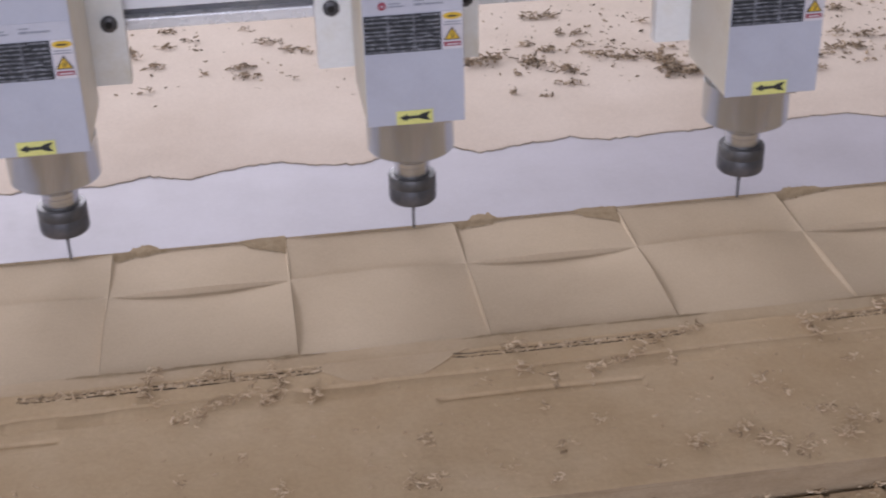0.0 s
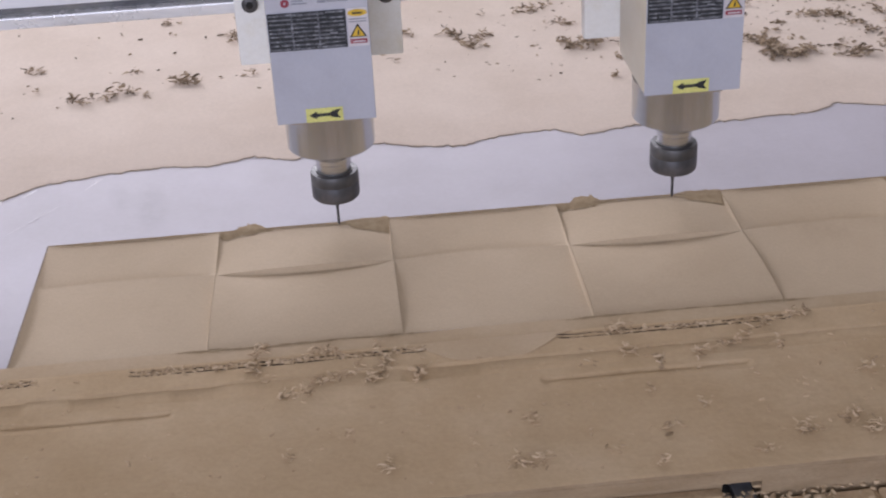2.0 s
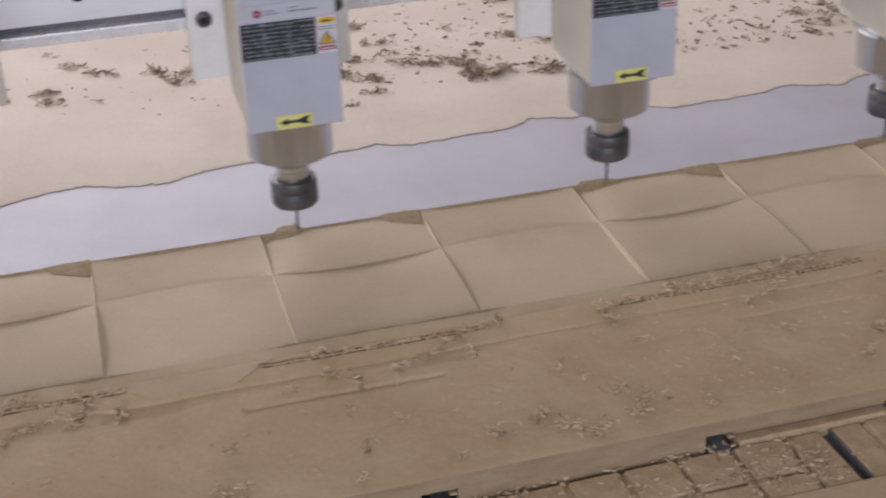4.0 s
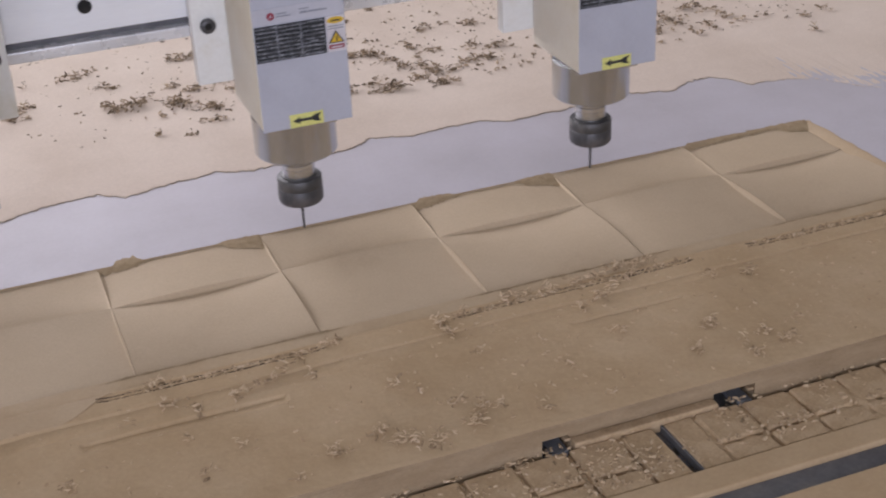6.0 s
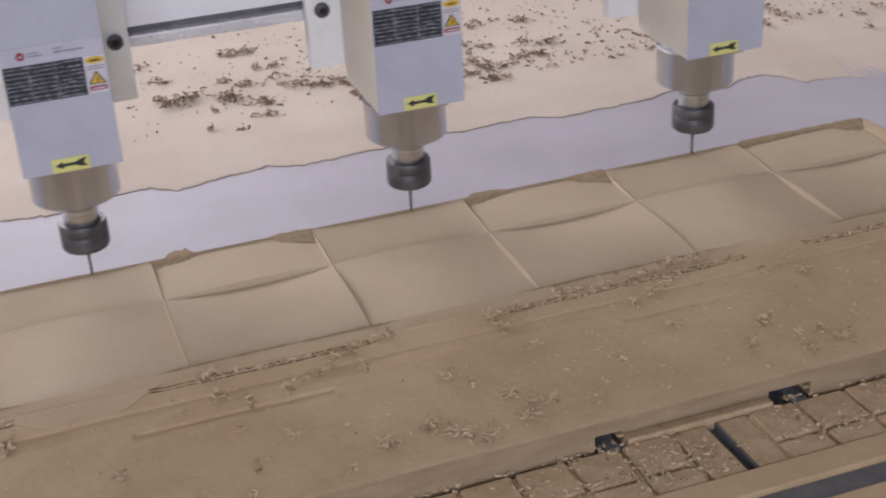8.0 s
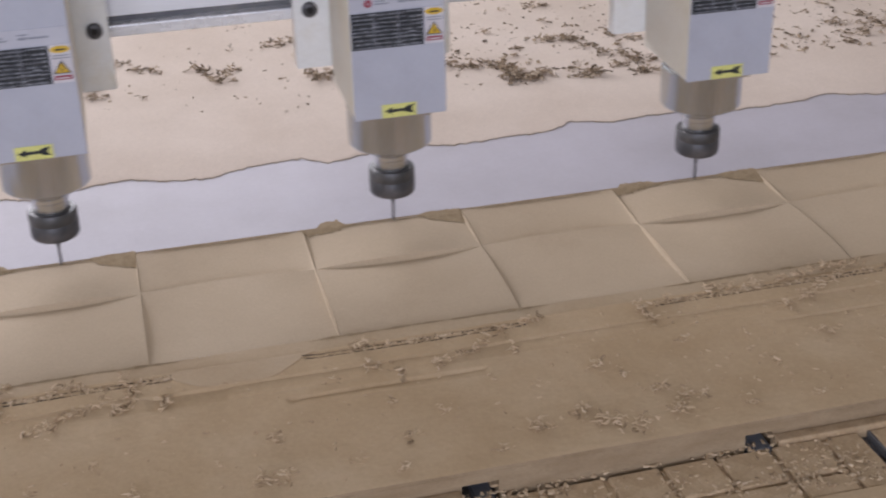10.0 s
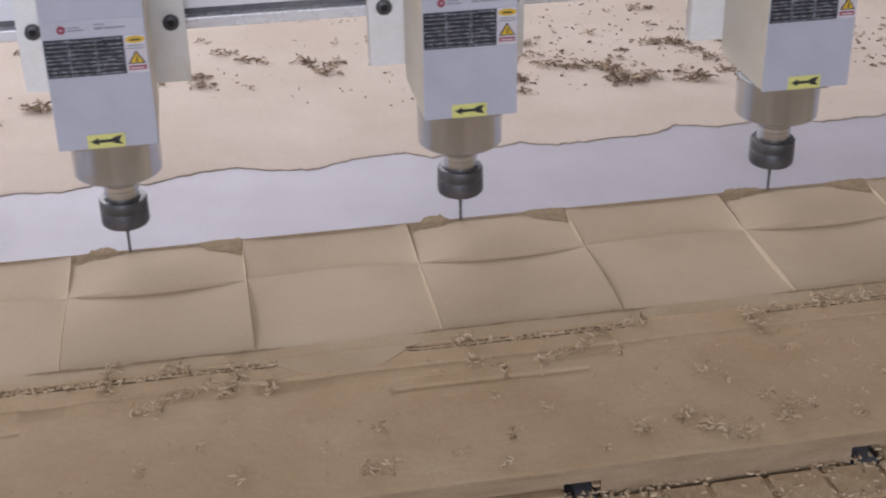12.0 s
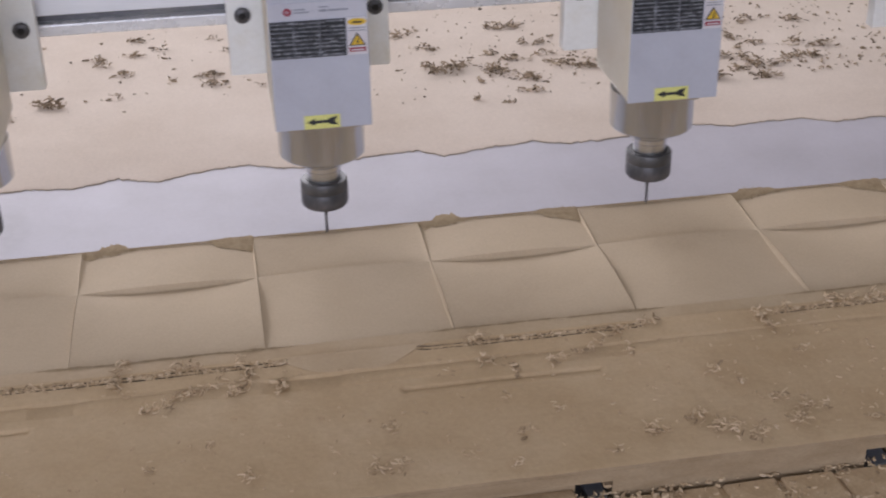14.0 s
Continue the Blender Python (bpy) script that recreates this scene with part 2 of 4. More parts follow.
def disc(cx, cz, r, n=20):
    return [(cx + r * math.cos(2 * math.pi * k / n), cz + r * math.sin(2 * math.pi * k / n)) for k in range(n)]


def rect(x0, x1, z0, z1):
    return [(x0, z0), (x1, z0), (x1, z1), (x0, z1)]


def grid_mesh(name, xs, ys, zs, material, skirt=None, smooth=True, rim_material=None):
    """A sheet over arrays of x, y, z (rows by columns); skirt: the height to which its rim falls."""
    r, c = zs.shape
    verts = np.stack([xs, ys, zs], -1).reshape(-1, 3)
    i = np.arange(r * c).reshape(r, c)
    faces = np.stack([i[:-1, :-1], i[:-1, 1:], i[1:, 1:], i[1:, :-1]], -1).reshape(-1, 4)
    if skirt is not None:
        rim = np.concatenate([i[0, :], i[1:, -1], i[-1, -2::-1], i[-2:0:-1, 0]])
        low = verts[rim].copy()
        low[:, 2] = skirt
        k = np.arange(len(rim)) + len(verts)
        nxt = np.roll(np.arange(len(rim)), -1)
        up = k + len(rim)
        faces = np.concatenate([faces, np.stack([up, k, k[nxt], up[nxt]], -1)])
        verts = np.concatenate([verts, low, verts[rim]])
    me = bpy.data.meshes.new(name)
    me.from_pydata(verts.tolist(), [], faces.tolist())
    me.materials.append(material)
    flags = np.zeros(len(faces), bool)
    flags[: (r - 1) * (c - 1)] = smooth
    if rim_material:
        me.materials.append(rim_material)
        which = np.zeros(len(faces), np.int32)
        which[(r - 1) * (c - 1):] = 1
        me.polygons.foreach_set("material_index", which)
    me.polygons.foreach_set("use_smooth", flags)
    me.update()
    return me


def clamp(v):
    return max(0.0, min(1.0, v))


def wobble(x, y, scale, seed=0.0):
    return noise.noise(Vector((x * scale + seed, y * scale - seed, seed * 0.7)))


# ---- room ----
def room():
    x0, x1, y0, y1, z0, z1 = -3.6, 4.4, -3.6, 3.6, -0.85, 3.2
    tagged(new("floor", mesh_of("floor", box(x0, x1, y0, y1, z0 - 0.1, z0), CONCRETE)), "grey worn concrete workshop floor", "floor", kind="structure")
    tagged(new("ceiling", mesh_of("ceiling", box(x0, x1, y0, y1, z1, z1 + 0.1), WALL)), "plain white plastered workshop ceiling", "ceiling", kind="structure")
    bm = bmesh.new()
    for a, b, c, d in ((y0, -1.05, z0, z1), (0.05, y1, z0, z1), (-1.05, 0.05, z0, -0.2), (-1.05, 0.05, 1.0, z1)):
        bmesh.ops.create_cube(bm, size=1, matrix=Matrix.Translation((x0 - 0.075, (a + b) / 2, (c + d) / 2)) @ Matrix.Diagonal((0.15, b - a, d - c, 1)))
    tagged(new("wall_west", mesh_of("wall_west", bm, WALL)), "off-white plastered wall with a narrow window opening", "wall", kind="structure")
    tagged(new("wall_east", mesh_of("wall_east", box(x1, x1 + 0.15, y0, y1, z0, z1), WALL)), "plain off-white plastered workshop wall", "wall", kind="structure")
    for nm, ya, yb, wx0, wx1, wz0, wz1 in (("wall_north", y1, y1 + 0.15, -3.3, 1.5, 0.5, 2.3), ("wall_south", y0 - 0.15, y0, -1.7, 0.9, 0.2, 1.8)):
        bm = bmesh.new()
        for a, b, c, d in ((x0, wx0, z0, z1), (wx1, x1, z0, z1), (wx0, wx1, z0, wz0), (wx0, wx1, wz1, z1)):
            bmesh.ops.create_cube(bm, size=1, matrix=Matrix.Translation(((a + b) / 2, (ya + yb) / 2, (c + d) / 2)) @ Matrix.Diagonal((b - a, yb - ya, d - c, 1)))
        tagged(new(nm, mesh_of(nm, bm, WALL)), "off-white plastered wall with a wide window opening", "wall", kind="structure")


room()

# ---- board with its carving ----
W = 0.1524
MID, NEAR = -0.0717, -0.1944
BX0, BX1, BY0, BY1 = -0.34, 1.72, -0.397, 1.02


def hump(u):
    return 4 * u * (1 - u)


def saddle(col, row, u, y):
    """Woven relief: saddles whose long edges rise and fall in turn, deeper where the cutter leaves the corner."""
    a, base = 0.0024 if row else 0.0029, -0.0031
    v = (y - MID) / 0.145 if row else (y - NEAR) / (MID - NEAR)
    up = (col + row) % 2 == 0
    z = base + a * (hump(u) - hump(v)) * (1 if up else -1)
    if row:
        # the relief runs evenly out to the white face at the cutting front
        f = (y - MID) / -MID
        z = (base + (a * hump(u) if up else -0.0046 * hump(u) ** 0.4)) * (1 - f) - 0.0008 * f
        side = (1 - hump(u)) ** 2 * hump(min(1.0, v * 1.25))
        z += (-0.0022 if up else 0.0010) * side
    return z


def carved_height(col, row, u, y):
    """The relief with the slopes that a round cutter leaves under each higher neighbour."""
    z = saddle(col, row, u, y)
    u = clamp(u)
    if col > 0:
        z = max(z, saddle(col - 1, row, 1.0, y) - 1.0 * u * W)
    else:
        z = max(z, -0.0004 - 0.9 * u * W)
    if col < 7:
        z = max(z, saddle(col + 1, row, 0.0, y) - 7.0 * (1 - u) * W)
    if row == 0:
        z = max(z, saddle(col, 1, u, MID) - 2.2 * (MID - y))
    else:
        z = max(z, saddle(col, 0, u, MID) - 2.2 * (y - MID))
    return min(z, -0.0001)


CREASES = ((-0.056, 0.117, -0.068, 0.068, 0.0017), (-0.029, 0.121, -0.041, 0.102, 0.0012), (0.031, 0.133, 0.017, 0.109, 0.0009), (-0.003, 0.079, -0.042, 0.028, 0.0006))


def board():
    thing = new("board", None)
    tagged(thing, "white-faced fibreboard sheet being carved, dusty, lying on the machine bed", "board")
    # the sheet round the carved field
    bm = bmesh.new()
    for x0, x1, y0, y1 in ((BX0, 0, NEAR, 0), (8 * W, BX1, NEAR, 0), (BX0, BX1, 0, BY1), (BX0, BX1, BY0, NEAR)):
        bmesh.ops.create_cube(bm, size=1, matrix=Matrix.Translation(((x0 + x1) / 2, (y0 + y1) / 2, -0.0044)) @ Matrix.Diagonal((x1 - x0, y1 - y0, 0.0088, 1)))
    part("sheet", bm, WHITE, thing, "smooth white laminated face")
    part("core", box(0.0002, 8 * W - 0.0002, NEAR + 0.0002, -0.0002, -0.0087, -0.0083), CARVED, thing)
    part("front_edge", box(BX0, BX1, BY0 - 0.0025, BY0 - 0.0003, -0.0088, -0.0004), BOARD_EDGE, thing, "dusty brown sawn board edge")
    for col in range(8):
        for row, (y0, y1, n) in enumerate(((NEAR, MID, 30), (MID, 0.0, 22))):
            us, ys = np.concatenate([[0, 0.006, 0.012, 0.019, 0.027, 0.037], np.linspace(0.05, 0.95, 33), [0.963, 0.973, 0.981, 0.988, 0.994, 1]]), np.concatenate([np.linspace(y0, y1, n)[:-1], y1 - np.array([0.0032, 0.0024, 0.0016, 0.0008, 0])])
            yy, uu = np.meshgrid(ys, us, indexing="ij")
            zz = np.array([[carved_height(col, row, float(u), float(y)) for u in us] for y in ys])
            xx = (col + 0.001 + uu * 0.998) * W
            ob = new("carved_panel", grid_mesh("carved_panel", xx, yy, zz, CARVED, -0.0084))
            ob.parent = thing
    # rim of raw fibre along the cutting front, wide and ragged where the cutter went deep
    bm = bmesh.new()
    prev = None
    for x in np.arange(0.0, 8 * W + 0.001, 0.0016):
        col = min(7, int(x / W))
        u = min(1.0, x / W - col)
        out, inn = 0.0002, 0.0007
        rag = 1 + 0.45 * wobble(x, 0.2, 160, 2.0) + 0.6 * wobble(x, 0.2, 420, 4.0)
        if col % 2:
            # torn patches where the cutter plunged: a short tongue, and a wedge towards the next panel
            l0, l1, tongue = ((0.09, 0.27, 0.0085) if col < 5 else (0.04, 0.30, 0.0060)) if col < 7 else (0.02, 0.98, 0.0040)
            left = max(0.0, min(1.0, (l1 - u) / 0.03, (u - l0) / 0.03))
            right = max(0.0, min(1.0, (u - 0.73) / 0.06))
            out += max(tongue * left, 0.0030 * right) * rag
            inn += (0.0105 if col < 7 else 0.007) * clamp((l1 + 0.06 - u) / (l1 + 0.06)) ** 0.6 * rag + (0.008 + 0.014 * max(0.0, (u - 0.74) / 0.26)) * right * (1 + 0.12 * wobble(x, 0, 300))
        ring = []
        for k in range(8):
            y = out + (k / 7) * (-inn - out)
            f = max(0.0, min(1.0, -y / inn))
            inner = carved_height(col, 1, u, -inn)
            z = (0.0006 + 0.0002 * rag) * (1 - f) + (inner + 0.0002) * f + 0.0003 * math.sin(math.pi * f)
            z = max(z, (carved_height(col, 1, u, y) if y < 0 else 0.0) + 0.0004) + 0.0004 * max(0.0, wobble(x, y, 420, 3))
            ring.append(bm.verts.new((x, y, z)))
        if prev:
            for k in range(7):
                bm.faces.new((prev[k], ring[k], ring[k + 1], prev[k + 1]))
        prev = ring
    part("cut_rim", bm, CUT_EDGE_AND_SHADE, thing, "rough brown fuzzy rim of the fresh cut", True)
    # ragged brown lip along the near ends of the odd panels
    for col in (1, 3, 5, 7):
        bm = bmesh.new()
        prev = None
        for x in np.arange(col * W - 0.030, (col + 1) * W + 0.022, 0.002):
            e = min(1.0, (x - col * W + 0.030) / 0.02, ((col + 1) * W + 0.022 - x) / 0.02)
            w = (0.0010 + 0.0010 * wobble(x, 0, 90, 9) + 0.0006 * wobble(x, 0, 300, 4)) * max(0.05, e)
            w = max(w, 0.00005)
            yy = NEAR - 0.0022 + 0.0008 * wobble(x, 1, 60, 2)
            ring = [bm.verts.new((x, yy - w, 0.0009)), bm.verts.new((x, yy, 0.0009 + w)), bm.verts.new((x, yy + w, 0.0006))]
            if prev:
                for k in range(2):
                    bm.faces.new((prev[k], ring[k], ring[k + 1], prev[k + 1]))
            prev = ring
        part("near_lip", bm, CUT_EDGE_AND_SHADE, thing, "", True)
    bm = bmesh.new()
    prev = None
    for y in np.linspace(NEAR, 0, 60):
        j = 0.003 * wobble(0, y, 60, 5)
        ring = [bm.verts.new((8 * W + 0.006 + j, y, 0.0003)), bm.verts.new((8 * W + 0.001, y, 0.0007)), bm.verts.new((8 * W - 0.010 + j, y, -0.0024))]
        if prev:
            for k in range(2):
                bm.faces.new((prev[k], ring[k], ring[k + 1], prev[k + 1]))
        prev = ring
    part("dusty_rim", bm, DUST_THIN, thing, "", True)
    for nm, x, s in (("side_rim", 0.0, 1),):
        bm = bmesh.new()
        prev = None
        for y in np.linspace(NEAR, 0, 60):
            j = 0.0005 * wobble(0, y, 200, x)
            row = [bm.verts.new((x - s * (0.0003 + j), y, 0.0005)), bm.verts.new((x + s * 0.0014, y, -0.0045))]
            if prev:
                bm.faces.new((prev[0], row[0], row[1], prev[1]))
            prev = row
        part(nm, bm, CUT_EDGE_AND_SHADE, thing, "", True)
    # pale creases in the white face
    for x0, y0, x1, y1, w in CREASES:
        bm = bmesh.new()
        prev = None
        for k in range(25):
            f = k / 24
            h = w * (0.08 + math.sin(math.pi * f ** 0.6)) * (1 + 0.5 * wobble(f, x0, 9, 2))
            x, y = x0 + (x1 - x0) * f, y0 + (y1 - y0) * f + 0.0012 * wobble(f, y0, 5, 4)
            ring = [bm.verts.new((x - h, y, 0.0003)), bm.verts.new((x, y + h * 0.3, 0.0003 + 0.18 * h)), bm.verts.new((x + h, y, 0.0003))]
            if prev:
                for a in range(2):
                    bm.faces.new((prev[a], ring[a], ring[a + 1], prev[a + 1]))
            prev = ring
        part("crease", bm, PAPER, thing, "", True)
    return thing


board()


# ---- dust blankets ----
EDGE_X = (-0.34, -0.2, -0.073, -0.02, 0.04, 0.097, 0.14, 0.178, 0.2, 0.222, 0.25, 0.272, 0.304, 0.33, 0.35, 0.39, 0.412, 0.431, 0.459, 0.484, 0.508, 0.538, 0.557, 0.584, 0.605, 0.639, 0.68, 0.7, 0.742, 0.757, 0.78, 0.824, 0.863, 0.906, 0.932, 0.965, 1.044, 1.082, 1.105, 1.138, 1.176, 1.194, 1.214, 1.227, 1.27, 1.305, 1.338, 1.5, 1.72)
EDGE_Y = (-0.1, 0.02, 0.095, 0.13, 0.143, 0.147, 0.141, 0.155, 0.146, 0.140, 0.154, 0.159, 0.164, 0.154, 0.146, 0.143, 0.153, 0.160, 0.162, 0.163, 0.143, 0.152, 0.157, 0.157, 0.165, 0.150, 0.152, 0.155, 0.154, 0.159, 0.174, 0.158, 0.164, 0.165, 0.148, 0.150, 0.154, 0.165, 0.153, 0.146, 0.161, 0.164, 0.148, 0.12, 0.116, 0.1, 0.052, -0.05, -0.12)


def blanket_edge(x):
    y = float(np.interp(x, EDGE_X, EDGE_Y))
    tooth = (x * 46 + 1.6 * wobble(x, 0.9, 30, 4.4)) % 1.0
    tooth = (tooth if tooth < 0.88 else (1 - tooth) * 7.3) - 0.45
    strong = 0.0036 * max(0.15, min(1.0, 0.55 + 1.2 * wobble(x, 0.2, 9, 6.1)))
    return y + 0.0024 * wobble(x, 0.7, 60, 1.7) + strong * tooth + 0.0018 * wobble(x, 0.1, 150, 5.2) + 0.0020 * wobble(x, 0.4, 330, 2.2)


def far_dust():
    xs = np.arange(BX0, BX1, 0.0018)
    edge = np.array([blanket_edge(float(x)) for x in xs])
    edge = np.convolve(np.pad(edge, 1, mode="edge"), (0.04, 0.92, 0.04), "valid")
    vs = np.concatenate([[0, 0.0015, 0.004, 0.008], np.linspace(0.02, 1, 56)])
    yy = edge[None, :] + vs[:, None] * (BY1 - 0.005 - edge[None, :])
    xx = np.repeat(xs[None, :], len(vs), 0)
    zz = np.zeros_like(yy)
    for i in range(len(vs)):
        for j in range(len(xs)):
            x, y = float(xx[i, j]), float(yy[i, j])
            rise = min(1.0, vs[i] / 0.004)
            thin = 1.0 if x < 1.2 else max(0.0, 1 - (x - 1.2) / 0.1)
            fade = 0.0 if x < 1.22 else min(1.0, (x - 1.22) / 0.1) * max(0.0, 1 - vs[i] / 0.16)
            zz[i, j] = 0.0009 + thin * (0.0005 * rise + 0.0012 * (0.5 + wobble(x, y, 5, 2)) * min(1, vs[i] / 0.08)) + 0.0011 * max(-0.3, wobble(x, y * 1.6, 16, 7)) * min(1, vs[i] / 0.1) + 0.00035 * wobble(x, y, 60, 4) - fade * 0.0011 + fade * 0.0012 * wobble(x, y, 300, 2)
    # the brown rim paints in the shadow line under the blanket's thin edge
    ob = new("dust_blanket", grid_mesh("dust_blanket", xx, yy, zz, DUST_FAR, 0.0001, rim_material=CUT_EDGE_AND_SHADE))
    tagged(ob, "blanket of wood dust toned paler for stronger light, with a ragged blown edge on the board", "wood dust", kind="stuff")


far_dust()


KERFS = ((-0.15, 0.026), (0.096, 0.322), (0.421, 0.605), (0.715, 0.945), (1.0, 1.27))


def in_kerf(x):
    return max(clamp((x - a) / 0.012) * clamp((b - x) / 0.012) for a, b in KERFS)


def near_profile(x, y):
    """Dust and shallow trial cuts along the near side of the board."""
    z = 0.0027
    blow = clamp((x + 0.12) / 0.16)
    # swept band beside the carving
    z -= 0.0009 * clamp((y + 0.2185) / 0.004)
    # twin grooves of the trial cut
    k = in_kerf(x)
    for y0 in (-0.2203, -0.2250):
        z -= 0.0026 * k * math.exp(-(((y - y0) / 0.0012) ** 2))
    # a shallow pocket that stops and starts, with a step down to the dust in front of it
    seg = int(math.floor((x + 0.4) / 0.0352))
    depth = (0.0030 if seg % 2 else 0.0016) if x < 0.17 else 0.0012 if x < 0.30 else 0.0026 if x < 0.361 else 0.0017 if x < 0.62 else 0.0012
    wave = 0.0012 * wobble(x, 0.2, 14, 3)
    z -= depth * clamp((-0.2445 + wave - y) / 0.0008) * clamp((y + 0.264) / (0.002 if x < 0.17 or 0.30 < x < 0.361 else 0.008))
    if x < 0.133 or 0.402 < x < 0.555 or 0.80 < x < 0.905:
        z -= (0.0025 if x < 0.7 else 0.0014) * clamp((-0.2745 + wave - y) / 0.0008) * clamp((y + 0.287) / 0.010)
    z += 0.0006 * wobble(x, y, 25, 1) + 0.0003 * wobble(x, y, 90, 6) + 0.0002 * wobble(x, y, 260, 8)
    edge = clamp((y - BY0 + 0.003) / 0.004)
    z = z * (0.7 + 0.3 * math.sqrt(edge))
    return 0.0003 + max(0.0, z) * (0.25 + 0.75 * blow if y > -0.2205 else 1.0)


def near_dust():
    xs, ys = np.arange(BX0, BX1, 0.0026), np.arange(BY0 - 0.0024, -0.2140, 0.00075)
    yy, xx = np.meshgrid(ys, xs, indexing="ij")
    zz = np.array([[near_profile(float(x), float(y)) for x in xs] for y in ys])
    ob = new("dust_layer", grid_mesh("dust_layer", xx, yy, zz, DUST, -0.0003, rim_material=BOARD_EDGE))
    tagged(ob, "brown wood dust with faint trial cuts along the board's edge", "wood dust", kind="stuff")


near_dust()


def swept_band():
    """The strip beside the carving that the draught has swept nearly clean."""
    for x0, x1, material, label in ((-0.16, 0.432, DUST_THIN, "thin pale film of dust beside the carved panels"), (0.432, BX1, DUST_SWEPT, "brown film of dust beside the carved panels")):
        swept_stretch(x0, x1, material, label)


def swept_stretch(x0, x1, material, label):
    xs, ys = np.arange(x0, x1 + 0.0001, 0.004), np.linspace(-0.2150, NEAR - 0.0008, 18)
    yy, xx = np.meshgrid(ys, xs, indexing="ij")
    zz = 0.0004 + np.array([[0.0009 * max(0.0, 0.5 + 0.8 * wobble(x, y, 14, 3)) * min(1, (x + 0.16) / 0.2) + 0.0002 * wobble(x, y, 120, 3) for x in xs] for y in ys]).clip(0)
    ob = new("swept_dust", grid_mesh("swept_dust", xx, yy, zz, material, 0.0001))
    tagged(ob, label, "wood dust", kind="stuff")


def pale_patch():
    """Where the draught has blown the dust off between two cuts."""
    xs, vs = np.arange(0.318, 0.4301, 0.002), np.linspace(0, 1, 26)
    lo = np.array([-0.2438 + 0.0012 * wobble(x, 0.2, 14, 3) + 0.026 * clamp(abs(x - 0.374) / 0.056 * 1.6 - 0.6) ** 1.6 + 0.0012 * wobble(x, 0.4, 70, 3) for x in xs])
    yy = lo[None, :] + vs[:, None] * (-0.2152 - lo[None, :])
    xx = np.repeat(xs[None, :], len(vs), 0) + 0.010 * (vs[:, None] - 0.5)
    zz = np.array([[near_profile(float(x), float(y)) + 0.0005 for x, y in zip(rx, ry)] for rx, ry in zip(xx, yy)])
    tagged(new("pale_dust_patch", grid_mesh("pale_dust_patch", xx, yy, zz, DUST_THIN, 0.0008)), "pale wind-swept patch of thin dust between two cuts", "wood dust", kind="stuff")


swept_band()
pale_patch()


# ---- machine bed ----
def bed():
    thing = new("machine_bed", None)
    tagged(thing, "dust-covered router bed with vacuum grid and slotted rails", "machine bed")
    thing.matrix_basis = pose(0.003, -0.0045, 0)
    part("underlay", box(-0.5, 1.9, -0.458, 1.1, -0.06, -0.0275), GASKET_AND_SHADE, thing, "dark grooved bed under the grid")
    part("base", box(-0.45, 1.85, -0.42, 1.05, -0.85, -0.061, 0.004), FRAME, thing)
    pitch, gap, top = 0.0408, 0.0036, -0.0190
    slots = (0.512, 0.721, 0.8035, 0.874, 1.041, 1.201)
    shapes = {}
    rng = random.Random(9)
    edges = [0.728 - k * 0.042 for k in range(29, -1, -1)] + [0.770]
    spans = [(a + gap / 2, b - gap / 2) for a, b in zip(edges, edges[1:])] + [(0.772, 0.7990), (0.8088, 0.8325)]
    edges = [0.834, 0.875, 0.9175] + [0.96 + k * 0.042 for k in range(22)]
    spans += [(a + gap / 2, b - gap / 2) for a, b in zip(edges, edges[1:])]
    for a, b in spans:
        for y0, y1 in (((-0.4612, -0.3995),) if a in (0.772, 0.8088) else ((-0.4370, -0.3995), (-0.4612, -0.4408))):
            key = (round(b - a, 4), y0)
            if key not in shapes:
                shapes[key] = mesh_of("bed_block", box(-(b - a) / 2, (b - a) / 2, (y0 - y1) / 2, (y1 - y0) / 2, -0.008, 0, 0.0014, 1), BED_DUST)
            ob = new("bed_block", shapes[key])
            ob.parent = thing
            ob.matrix_basis = pose((a + b) / 2, (y0 + y1) / 2, top - rng.uniform(0, 0.0008), rng.uniform(-0.6, 0.6), rng.uniform(-0.6, 0.6), rng.uniform(-0.7, 0.7))
    # the land that carries the board, cut through by the slots; the middle lengths lie further back
    for a, b, y0 in ((-0.5, 0.501, -0.3885), (0.526, 0.711, -0.3942), (0.735, 0.859, -0.3885), (0.892, 1.029, -0.3942), (1.055, 1.189, -0.3942), (1.215, 1.9, -0.3942)):
        part("bed_land", box(a, b, y0 - 0.0006, 1.1, -0.0272, -0.0089), BOARD_EDGE, thing)
    for a, b in ((-0.45, 0.4995), (0.736, 0.8575)):
        part("bed_step", box(a, b, -0.3990, -0.3893, -0.0272, -0.0160, 0.0008, 1), BED_DUST, thing)
    for s in slots:
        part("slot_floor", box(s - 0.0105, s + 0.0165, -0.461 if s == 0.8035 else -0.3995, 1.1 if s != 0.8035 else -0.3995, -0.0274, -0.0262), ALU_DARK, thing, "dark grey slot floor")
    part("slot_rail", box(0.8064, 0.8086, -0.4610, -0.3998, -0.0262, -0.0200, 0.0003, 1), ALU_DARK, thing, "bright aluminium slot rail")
    for x in (0.5255, 0.7345, 0.8915, 1.0545, 1.2145):
        part("slot_rail", box(x - 0.0165, x - 0.0030, -0.3975, 1.05, -0.0262, -0.0212, 0.0006, 1), ALU_BLUE, thing, "blue-grey aluminium slot rail")
        part("rail_dust", box(x - 0.0050, x + 0.0008, -0.3940, -0.3700, -0.0159, -0.0138, 0.0009, 1), BED_DUST, thing)
